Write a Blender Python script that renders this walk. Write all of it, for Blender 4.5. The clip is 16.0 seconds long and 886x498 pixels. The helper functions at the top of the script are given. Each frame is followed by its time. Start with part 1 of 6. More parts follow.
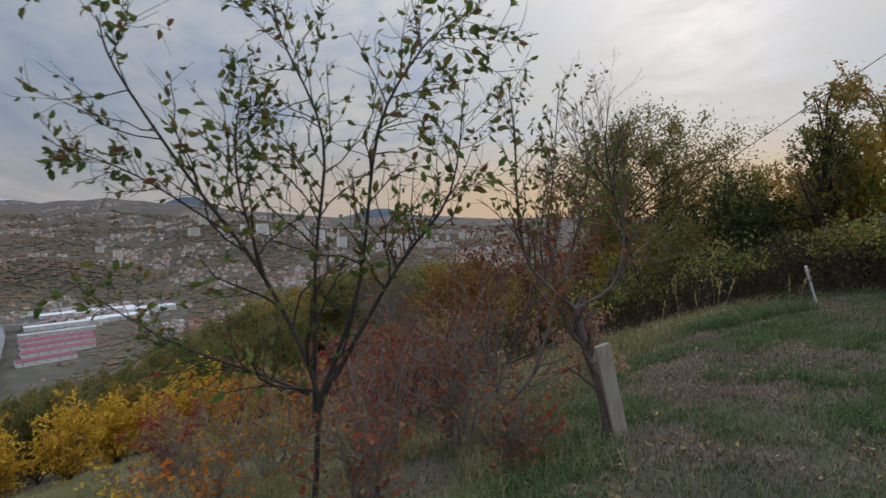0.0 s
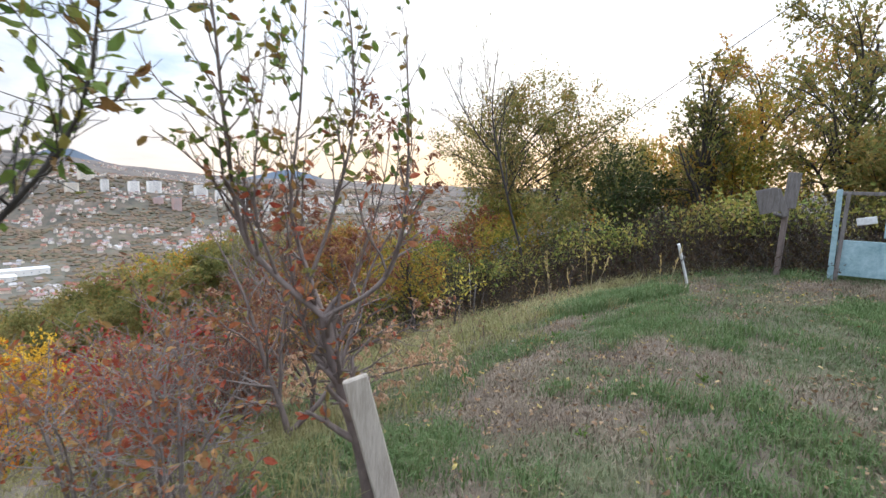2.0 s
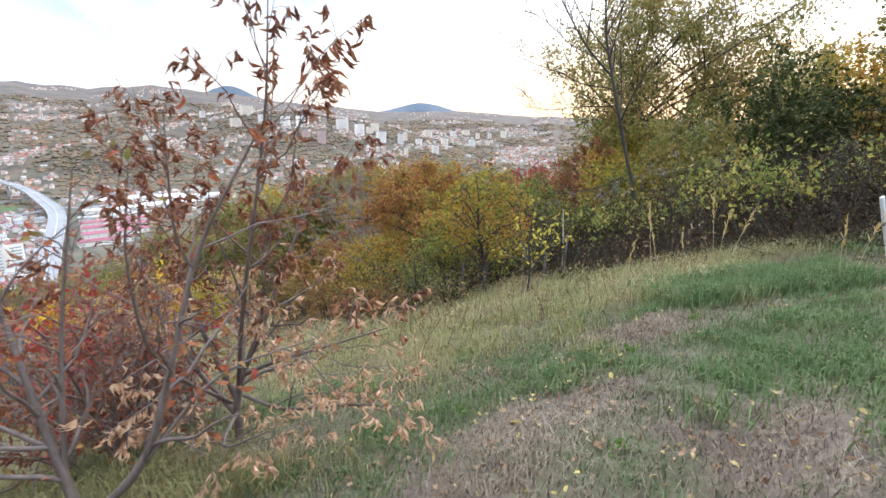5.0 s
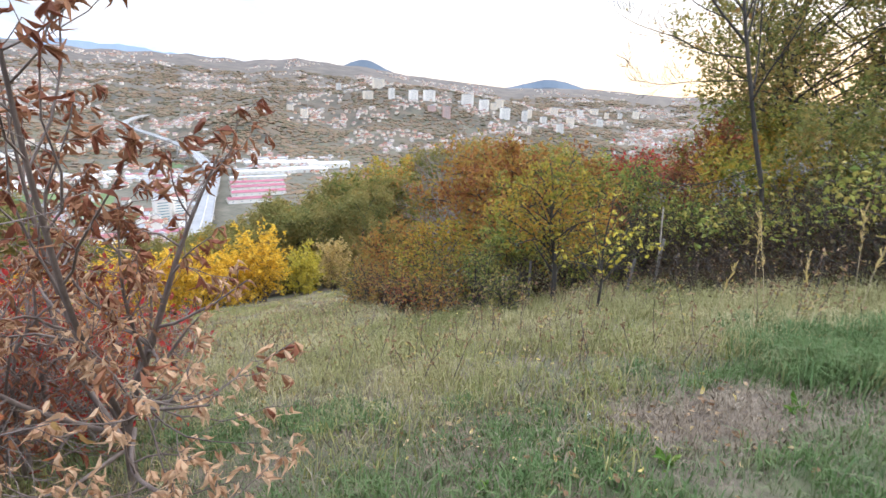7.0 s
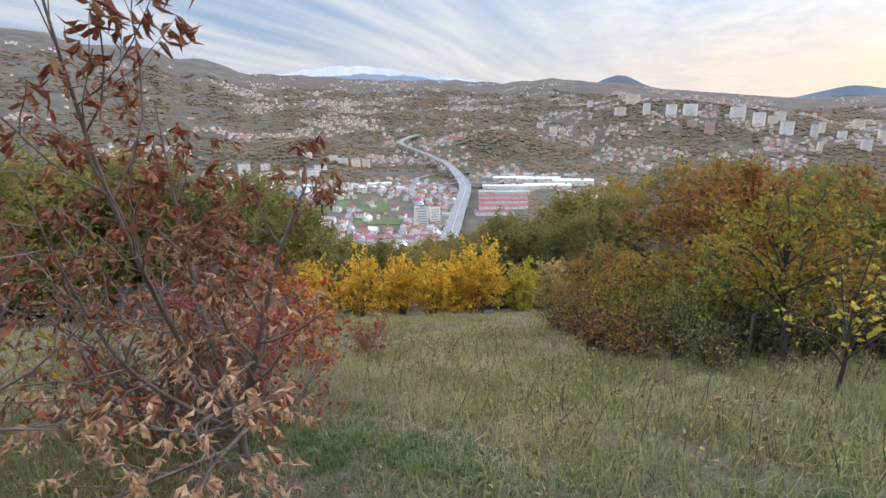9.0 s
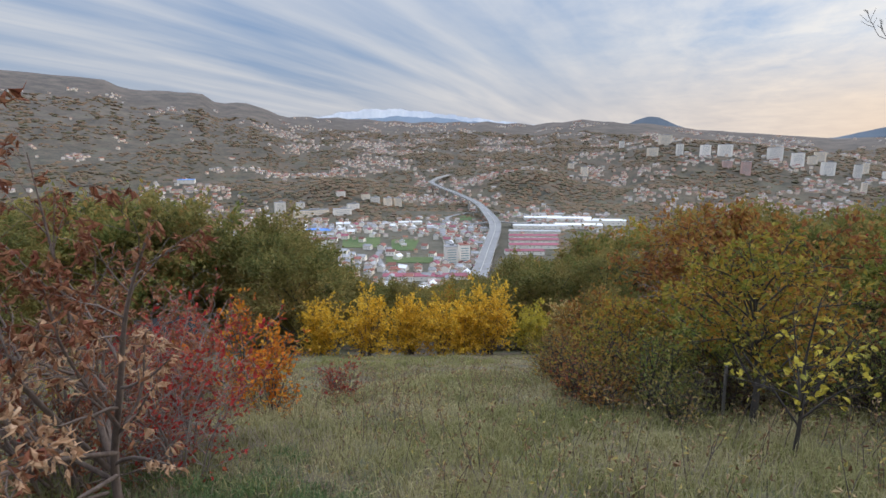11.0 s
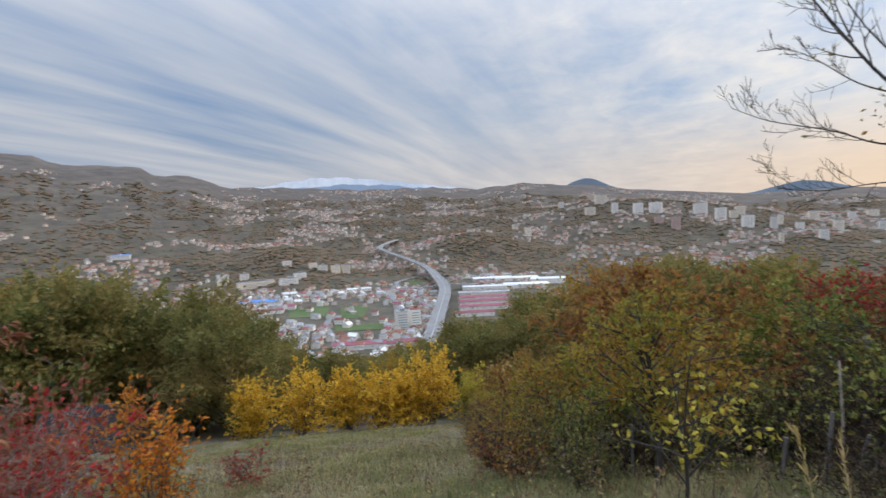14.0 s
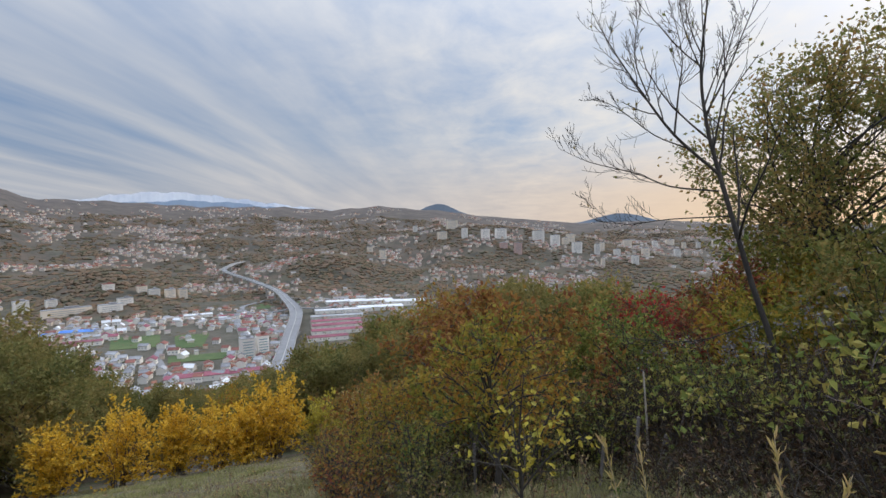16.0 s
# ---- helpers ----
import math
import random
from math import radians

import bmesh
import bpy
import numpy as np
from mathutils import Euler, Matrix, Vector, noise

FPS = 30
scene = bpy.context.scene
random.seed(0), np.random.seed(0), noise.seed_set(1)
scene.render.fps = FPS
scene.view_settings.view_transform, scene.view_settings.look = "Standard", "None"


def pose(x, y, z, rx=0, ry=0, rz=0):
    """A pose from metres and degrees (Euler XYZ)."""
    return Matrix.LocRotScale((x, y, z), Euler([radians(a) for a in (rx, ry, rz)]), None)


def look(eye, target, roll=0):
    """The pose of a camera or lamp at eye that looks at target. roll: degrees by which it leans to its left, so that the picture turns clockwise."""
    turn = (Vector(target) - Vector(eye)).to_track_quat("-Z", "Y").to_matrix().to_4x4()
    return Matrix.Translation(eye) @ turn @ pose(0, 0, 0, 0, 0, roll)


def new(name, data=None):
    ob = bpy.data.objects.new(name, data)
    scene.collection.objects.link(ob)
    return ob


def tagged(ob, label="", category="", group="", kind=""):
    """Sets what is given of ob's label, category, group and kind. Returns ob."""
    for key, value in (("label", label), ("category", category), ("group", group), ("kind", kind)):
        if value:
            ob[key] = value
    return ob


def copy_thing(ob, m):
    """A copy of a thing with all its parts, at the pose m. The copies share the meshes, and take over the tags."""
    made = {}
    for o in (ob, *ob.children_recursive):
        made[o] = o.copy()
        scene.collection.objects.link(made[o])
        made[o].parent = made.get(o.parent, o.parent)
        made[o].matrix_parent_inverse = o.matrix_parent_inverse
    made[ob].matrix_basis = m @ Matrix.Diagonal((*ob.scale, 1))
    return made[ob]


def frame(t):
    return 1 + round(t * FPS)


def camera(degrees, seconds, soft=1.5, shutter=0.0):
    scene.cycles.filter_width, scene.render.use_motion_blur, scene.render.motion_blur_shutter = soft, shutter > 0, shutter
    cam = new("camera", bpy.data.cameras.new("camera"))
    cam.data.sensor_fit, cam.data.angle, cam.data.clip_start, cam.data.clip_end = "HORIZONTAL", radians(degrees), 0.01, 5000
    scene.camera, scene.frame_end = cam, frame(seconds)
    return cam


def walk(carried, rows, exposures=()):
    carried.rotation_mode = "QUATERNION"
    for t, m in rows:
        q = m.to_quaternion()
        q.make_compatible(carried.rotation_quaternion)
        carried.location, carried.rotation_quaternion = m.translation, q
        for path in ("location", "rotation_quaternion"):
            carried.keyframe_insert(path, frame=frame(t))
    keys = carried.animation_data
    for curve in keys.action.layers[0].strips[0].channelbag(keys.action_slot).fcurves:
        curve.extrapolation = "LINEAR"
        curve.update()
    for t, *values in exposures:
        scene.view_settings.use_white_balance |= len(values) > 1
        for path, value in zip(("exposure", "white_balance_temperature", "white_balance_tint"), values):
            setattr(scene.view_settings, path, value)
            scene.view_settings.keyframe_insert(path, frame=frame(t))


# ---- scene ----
cam = camera(81.5, 16.0, shutter=0.3)
PATH = [
    (0, (0.168, -0.289, 1.571), (0.133, 1.707, 1.454), -0.6),
    (0.5, (0.396, 0.051, 1.544), (0.432, 2.048, 1.44), -0.7),
    (1, (0.65, 0.37, 1.59), (0.755, 2.366, 1.52), -0.3),
    (1.5, (0.939, 0.692, 1.567), (1.116, 2.679, 1.433), 1.3),
    (2, (1.186, 1.056, 1.513), (1.496, 3.017, 1.27), 1.6),
    (2.5, (1.412, 1.404, 1.473), (1.701, 3.368, 1.23), 1.1),
    (3, (1.622, 1.742, 1.472), (1.841, 3.714, 1.227), 1.4),
    (3.5, (1.79, 2.106, 1.476), (1.991, 4.07, 1.162), 1.4),
    (4, (2.003, 2.389, 1.446), (2.025, 4.35, 1.052), 1.3),
    (6.5, (2.774, 4.093, 1.365), (2.382, 5.963, 0.772), 1.6),
    (7, (2.953, 4.32, 1.347), (2.353, 6.132, 0.749), 2.3),
    (7.5, (3.064, 4.561, 1.384), (2.3, 6.308, 0.78), 3.3),
    (8, (3.168, 4.706, 1.432), (2.155, 6.304, 0.784), 2.8),
    (8.5, (3.304, 4.813, 1.409), (2.05, 6.237, 0.776), 0.9),
    (9, (3.381, 4.973, 1.407), (2.012, 6.323, 0.854), -0.1),
    (9.5, (3.528, 5.096, 1.421), (2.126, 6.436, 0.934), -0.0),
    (12, (4.099, 5.945, 1.455), (2.578, 7.201, 1.125), -0.3),
    (12.5, (4.154, 6.019, 1.473), (2.646, 7.316, 1.26), -0.6),
    (13, (4.275, 6.102, 1.517), (2.769, 7.411, 1.38), 0.4),
    (13.5, (4.351, 6.132, 1.494), (2.86, 7.457, 1.353), -0.3),
    (14, (4.333, 6.101, 1.507), (2.972, 7.557, 1.342), -2.0),
    (14.5, (4.303, 6.132, 1.503), (3.187, 7.784, 1.343), -0.9),
    (15, (4.33, 6.137, 1.535), (3.378, 7.89, 1.401), 0.1),
    (15.5, (4.353, 6.197, 1.521), (3.443, 7.975, 1.412), 0.1),
    (16, (4.375, 6.172, 1.528), (3.47, 7.954, 1.439), -0.4),
]
EXPOSURES = [(0.0, -0.74), (0.6, -0.6), (1.5, -0.64), (2.0, 0.68), (2.5, 0.68), (3.0, 0.45), (3.5, 0.6), (4.0, 0.8), (6.5, 1.05), (8.0, 0.92), (9.0, 0.35), (12.0, -0.05), (13.0, -0.14), (14.5, -0.06), (16.0, -0.2)]
walk(cam, [(t, look(eye, target, roll)) for t, eye, target, roll in PATH], exposures=EXPOSURES)

# ---- world, sun ----
SUN_BEARING, SUN_HEIGHT = -24.0, 24.0     # degrees left of +y, degrees above the horizon


def link(tree, a, b):
    tree.links.new(a, b)


def math_node(tree, op, a, b=None, clamp=False):
    n = tree.nodes.new("ShaderNodeMath")
    n.operation, n.use_clamp = op, clamp
    for i, v in enumerate((a, b)):
        if v is None:
            continue
        if isinstance(v, (int, float)):
            n.inputs[i].default_value = v
        else:
            link(tree, v, n.inputs[i])
    return n.outputs[0]


def ramp_node(tree, fac, stops, mode="LINEAR"):
    n = tree.nodes.new("ShaderNodeValToRGB")
    n.color_ramp.interpolation = mode
    els = n.color_ramp.elements
    while len(els) < len(stops):
        els.new(0.5)
    for e, (p, c) in zip(els, stops):
        e.position, e.color = p, (*c, 1) if len(c) == 3 else c
    if fac is not None:
        link(tree, fac, n.inputs[0])
    return n.outputs[0]


def mix_node(tree, fac, a, b, mode="MIX"):
    n = tree.nodes.new("ShaderNodeMix")
    n.data_type, n.blend_type = "RGBA", mode
    for sock, v in ((n.inputs[0], fac), (n.inputs[6], a), (n.inputs[7], b)):
        if isinstance(v, (int, float)):
            sock.default_value = v
        elif isinstance(v, tuple):
            sock.default_value = (*v, 1)
        else:
            link(tree, v, sock)
    return n.outputs[2]


def noise_node(tree, vec, scale, detail=4.0, rough=0.55, distortion=0.0):
    n = tree.nodes.new("ShaderNodeTexNoise")
    n.inputs["Scale"].default_value, n.inputs["Detail"].default_value = scale, detail
    n.inputs["Roughness"].default_value, n.inputs["Distortion"].default_value = rough, distortion
    if vec is not None:
        link(tree, vec, n.inputs["Vector"])
    return n.outputs["Fac"]


def sky_world():
    w = bpy.data.worlds.new("evening_sky")
    w.use_nodes = True
    scene.world = w
    t = w.node_tree
    t.nodes.clear()
    out, bg = t.nodes.new("ShaderNodeOutputWorld"), t.nodes.new("ShaderNodeBackground")
    sky = t.nodes.new("ShaderNodeTexSky")
    sky.sky_type, sky.sun_disc = "NISHITA", False
    sky.sun_elevation, sky.sun_rotation = radians(SUN_HEIGHT), radians(-SUN_BEARING)
    sky.air_density, sky.dust_density = 1.0, 1.5
    tc = t.nodes.new("ShaderNodeTexCoord")
    sep = t.nodes.new("ShaderNodeSeparateXYZ")
    link(t, tc.outputs["Generated"], sep.inputs[0])
    x, y, z = sep.outputs
    # the cloud deck: the direction laid onto a plane overhead, turned along the streaks
    up = math_node(t, "ADD", math_node(t, "MAXIMUM", z, 0.0), 0.10)
    px, py = math_node(t, "DIVIDE", x, up), math_node(t, "DIVIDE", y, up)
    a = radians(22)
    along = math_node(t, "ADD", math_node(t, "MULTIPLY", px, -math.sin(a)), math_node(t, "MULTIPLY", py, math.cos(a)))
    across = math_node(t, "ADD", math_node(t, "MULTIPLY", px, math.cos(a)), math_node(t, "MULTIPLY", py, math.sin(a)))
    comb = t.nodes.new("ShaderNodeCombineXYZ")
    link(t, math_node(t, "MULTIPLY", along, 0.26), comb.inputs[0])
    link(t, across, comb.inputs[1])
    streak = noise_node(t, comb.outputs[0], 1.25, 5.0, 0.55, 0.5)
    comb2 = t.nodes.new("ShaderNodeCombineXYZ")
    link(t, math_node(t, "MULTIPLY", along, 0.6), comb2.inputs[0])
    link(t, math_node(t, "ADD", across, 7.3), comb2.inputs[1])
    puffs = noise_node(t, comb2.outputs[0], 1.6, 6.0, 0.6, 0.3)
    comb3 = t.nodes.new("ShaderNodeCombineXYZ")
    link(t, math_node(t, "MULTIPLY", along, 0.11), comb3.inputs[0])
    link(t, math_node(t, "ADD", across, 3.7), comb3.inputs[1])
    thin = noise_node(t, comb3.outputs[0], 2.6, 4.0, 0.5, 0.3)
    comb4 = t.nodes.new("ShaderNodeCombineXYZ")
    link(t, math_node(t, "MULTIPLY", along, 0.8), comb4.inputs[0])
    link(t, math_node(t, "ADD", across, 1.9), comb4.inputs[1])
    broken = noise_node(t, comb4.outputs[0], 3.2, 5.0, 0.6, 0.4)
    lines = math_node(t, "ADD", math_node(t, "MULTIPLY", streak, 0.5), math_node(t, "MULTIPLY", thin, 0.5))
    soft = math_node(t, "ADD", math_node(t, "MULTIPLY", puffs, 0.5), math_node(t, "MULTIPLY", broken, 0.5))
    side = math_node(t, "ADD", math_node(t, "MULTIPLY", across, 0.45), 0.75, clamp=True)
    mask = math_node(t, "ADD", math_node(t, "MULTIPLY", soft, side), math_node(t, "MULTIPLY", lines, math_node(t, "SUBTRACT", 1.0, side)))
    mask = ramp_node(t, mask, [(0.37, (0, 0, 0)), (0.50, (0.5, 0.5, 0.5)), (0.63, (1, 1, 1))])
    # towards the sun the clouds are brighter
    s = (math.sin(radians(-SUN_BEARING)), math.cos(radians(SUN_BEARING)))
    toward = math_node(t, "ADD", math_node(t, "MULTIPLY", x, s[0]), math_node(t, "MULTIPLY", y, s[1]))
    toward = math_node(t, "ADD", math_node(t, "MULTIPLY", toward, 0.5), 0.5, clamp=True)
    glow = math_node(t, "POWER", toward, 5.0)
    cloud = mix_node(t, glow, (6.0, 6.2, 6.6), (9.8, 9.5, 9.1))
    blue = mix_node(t, glow, (2.5, 3.6, 5.7), (5.4, 6.5, 8.4))
    clear = mix_node(t, 0.25, blue, sky.outputs[0])
    deck = mix_node(t, mask, clear, cloud)
    # the yellow band along the horizon, strongest towards the sun
    low = ramp_node(t, z, [(0.0, (1, 1, 1)), (0.055, (0.85, 0.85, 0.85)), (0.16, (0, 0, 0))])
    band = mix_node(t, glow, (6.4, 6.1, 6.2), (10.6, 7.4, 4.4))
    col = mix_node(t, math_node(t, "MULTIPLY", low, math_node(t, "ADD", math_node(t, "MULTIPLY", glow, 0.75), 0.25)), deck, band)
    # an overcast dome: brighter overhead than at its foot
    dome = math_node(t, "ADD", math_node(t, "MULTIPLY", math_node(t, "POWER", math_node(t, "MAXIMUM", z, 0.0), 2.5), 4.1), 1.0)
    vs = t.nodes.new("ShaderNodeVectorMath")
    vs.operation = "SCALE"
    link(t, col, vs.inputs[0])
    link(t, dome, vs.inputs["Scale"])
    link(t, vs.outputs[0], bg.inputs[0])
    bg.inputs[1].default_value = 0.1
    link(t, bg.outputs[0], out.inputs[0])


sky_world()
sun = new("sun", bpy.data.lights.new("sun", "SUN"))
sun.data.energy, sun.data.angle, sun.data.color = 0.8, radians(40), (1.0, 0.9, 0.78)
sun.matrix_world = look((math.sin(radians(-SUN_BEARING)) * math.cos(radians(SUN_HEIGHT)) * 60, math.cos(radians(SUN_BEARING)) * math.cos(radians(SUN_HEIGHT)) * 60,
                         math.sin(radians(SUN_HEIGHT)) * 60), (0, 0, 0))


# ---- materials ----
def base_material(name):
    m = bpy.data.materials.new(name)
    m.use_nodes = True
    t = m.node_tree
    return m, t, t.nodes["Principled BSDF"], t.nodes["Material Output"]


def grained(name, dark, light, scale=8.0, rough=0.85, bump=0.3, stretch=(1, 1, 1), per="", vary=0.25, metal=0.0):
    """Two scales of noise between two colours, relief, and a shift of value for each island or object."""
    m, t, p, out = base_material(name)
    tc, mp = t.nodes.new("ShaderNodeTexCoord"), t.nodes.new("ShaderNodeMapping")
    mp.inputs["Scale"].default_value = stretch
    link(t, tc.outputs["Object"], mp.inputs[0])
    v = mp.outputs[0]
    big, fine = noise_node(t, v, scale * 0.22, 3), noise_node(t, v, scale, 6, 0.65)
    f = math_node(t, "ADD", math_node(t, "MULTIPLY", big, 0.5), math_node(t, "MULTIPLY", fine, 0.5))
    col = ramp_node(t, f, [(0.34, dark), (0.66, light)])
    if per:
        r = t.nodes.new("ShaderNodeNewGeometry").outputs["Random Per Island"] if per == "island" else t.nodes.new("ShaderNodeObjectInfo").outputs["Random"]
        hsv = t.nodes.new("ShaderNodeHueSaturation")
        link(t, math_node(t, "ADD", math_node(t, "MULTIPLY", r, 2 * vary), 1 - vary), hsv.inputs["Value"])
        link(t, col, hsv.inputs["Color"])
        col = hsv.outputs[0]
    link(t, col, p.inputs["Base Color"])
    p.inputs["Roughness"].default_value, p.inputs["Metallic"].default_value = rough, metal
    b = t.nodes.new("ShaderNodeBump")
    b.inputs["Strength"].default_value, b.inputs["Distance"].default_value = bump, 0.02
    link(t, fine, b.inputs["Height"])
    link(t, b.outputs[0], p.inputs["Normal"])
    return m


def leafy(name, stops, through_light=0.35, rough=0.6, scale=18.0, patch=0.0, patch_scale=0.5):
    """Leaves: each island draws its colour from the ramp; veins and blotches inside; some light passes through."""
    m, t, p, out = base_material(name)
    r = t.nodes.new("ShaderNodeNewGeometry").outputs["Random Per Island"]
    tc = t.nodes.new("ShaderNodeTexCoord").outputs["Object"]
    if patch:
        big = noise_node(t, tc, patch_scale, 2)
        big = math_node(t, "MULTIPLY", math_node(t, "SUBTRACT", big, 0.5), 3.0)
        r = math_node(t, "ADD", math_node(t, "MULTIPLY", r, 1 - patch), math_node(t, "MULTIPLY", math_node(t, "ADD", big, 0.5), patch), clamp=True)
    col = ramp_node(t, r, stops)
    blot = noise_node(t, tc, scale, 4)
    col = mix_node(t, math_node(t, "MULTIPLY", ramp_node(t, blot, [(0.45, (0, 0, 0)), (0.7, (1, 1, 1))]), 0.35), col, (0.12, 0.07, 0.035))
    link(t, col, p.inputs["Base Color"])
    p.inputs["Roughness"].default_value, p.inputs["Specular IOR Level"].default_value = rough, 0.15
    tr, ms = t.nodes.new("ShaderNodeBsdfTranslucent"), t.nodes.new("ShaderNodeMixShader")
    link(t, col, tr.inputs[0])
    ms.inputs[0].default_value = through_light
    link(t, p.outputs[0], ms.inputs[1])
    link(t, tr.outputs[0], ms.inputs[2])
    link(t, ms.outputs[0], out.inputs[0])
    return m


def ramp(*cols):
    n = len(cols) - 1
    return [(i / n, c) for i, c in enumerate(cols)]


def ground_material():
    m, t, p, out = base_material("turf_and_soil")
    pos = t.nodes.new("ShaderNodeNewGeometry").outputs["Position"]
    soil = ramp_node(t, noise_node(t, pos, 11.0, 8, 0.75), [(0.32, (0.07, 0.05, 0.038)), (0.52, (0.15, 0.115, 0.085)), (0.7, (0.28, 0.225, 0.165))])
    turf = ramp_node(t, noise_node(t, pos, 14.0, 8, 0.7), [(0.3, (0.05, 0.06, 0.025)), (0.55, (0.10, 0.115, 0.05)), (0.78, (0.2, 0.18, 0.1))])
    near = mix_node(t, ramp_node(t, noise_node(t, pos, 1.1, 5, 0.6), [(0.38, (0, 0, 0)), (0.54, (1, 1, 1))]), turf, soil)
    canopy = math_node(t, "ADD", math_node(t, "MULTIPLY", noise_node(t, pos, 0.02, 5, 0.6), 0.5), math_node(t, "MULTIPLY", noise_node(t, pos, 0.11, 5, 0.75), 0.5))
    # shade between tree tops is painted in: low canopy values are darkest
    woods = ramp_node(t, canopy, [(0.4, (0.028, 0.027, 0.019)), (0.46, (0.062, 0.056, 0.037)), (0.53, (0.098, 0.078, 0.053)), (0.6, (0.14, 0.098, 0.065))])
    fields = ramp_node(t, noise_node(t, pos, 0.012, 6, 0.6), [(0.54, (0, 0, 0)), (0.62, (1, 1, 1))])
    far = mix_node(t, math_node(t, "MULTIPLY", fields, 0.4), woods, (0.12, 0.125, 0.075))
    ln = t.nodes.new("ShaderNodeVectorMath")
    ln.operation = "LENGTH"
    link(t, pos, ln.inputs[0])
    k = math_node(t, "DIVIDE", math_node(t, "SUBTRACT", ln.outputs["Value"], 30.0), 40.0, clamp=True)
    k2 = math_node(t, "DIVIDE", math_node(t, "SUBTRACT", ln.outputs["Value"], 1500.0), 2200.0, clamp=True)
    # far woods fade with distance to a paler grey-brown that stands for haze
    hazed_woods = ramp_node(t, noise_node(t, pos, 0.012, 8, 0.7), [(0.38, (0.06, 0.054, 0.05)), (0.52, (0.115, 0.094, 0.082)), (0.66, (0.17, 0.132, 0.11))])
    far = mix_node(t, k2, far, hazed_woods)
    link(t, mix_node(t, k, near, far), p.inputs["Base Color"])
    p.inputs["Roughness"].default_value = 0.95
    b = t.nodes.new("ShaderNodeBump")
    b.inputs["Strength"].default_value, b.inputs["Distance"].default_value = 0.6, 0.05
    link(t, noise_node(t, pos, 16.0, 8, 0.75), b.inputs["Height"])
    # the relief of the tree tops on the wooded hills
    tops = t.nodes.new("ShaderNodeBump")
    tops.inputs["Strength"].default_value, tops.inputs["Distance"].default_value = 0.45, 2.0
    link(t, math_node(t, "MULTIPLY", canopy, k), tops.inputs["Height"])
    link(t, b.outputs[0], tops.inputs["Normal"])
    link(t, tops.outputs[0], p.inputs["Normal"])
    return m


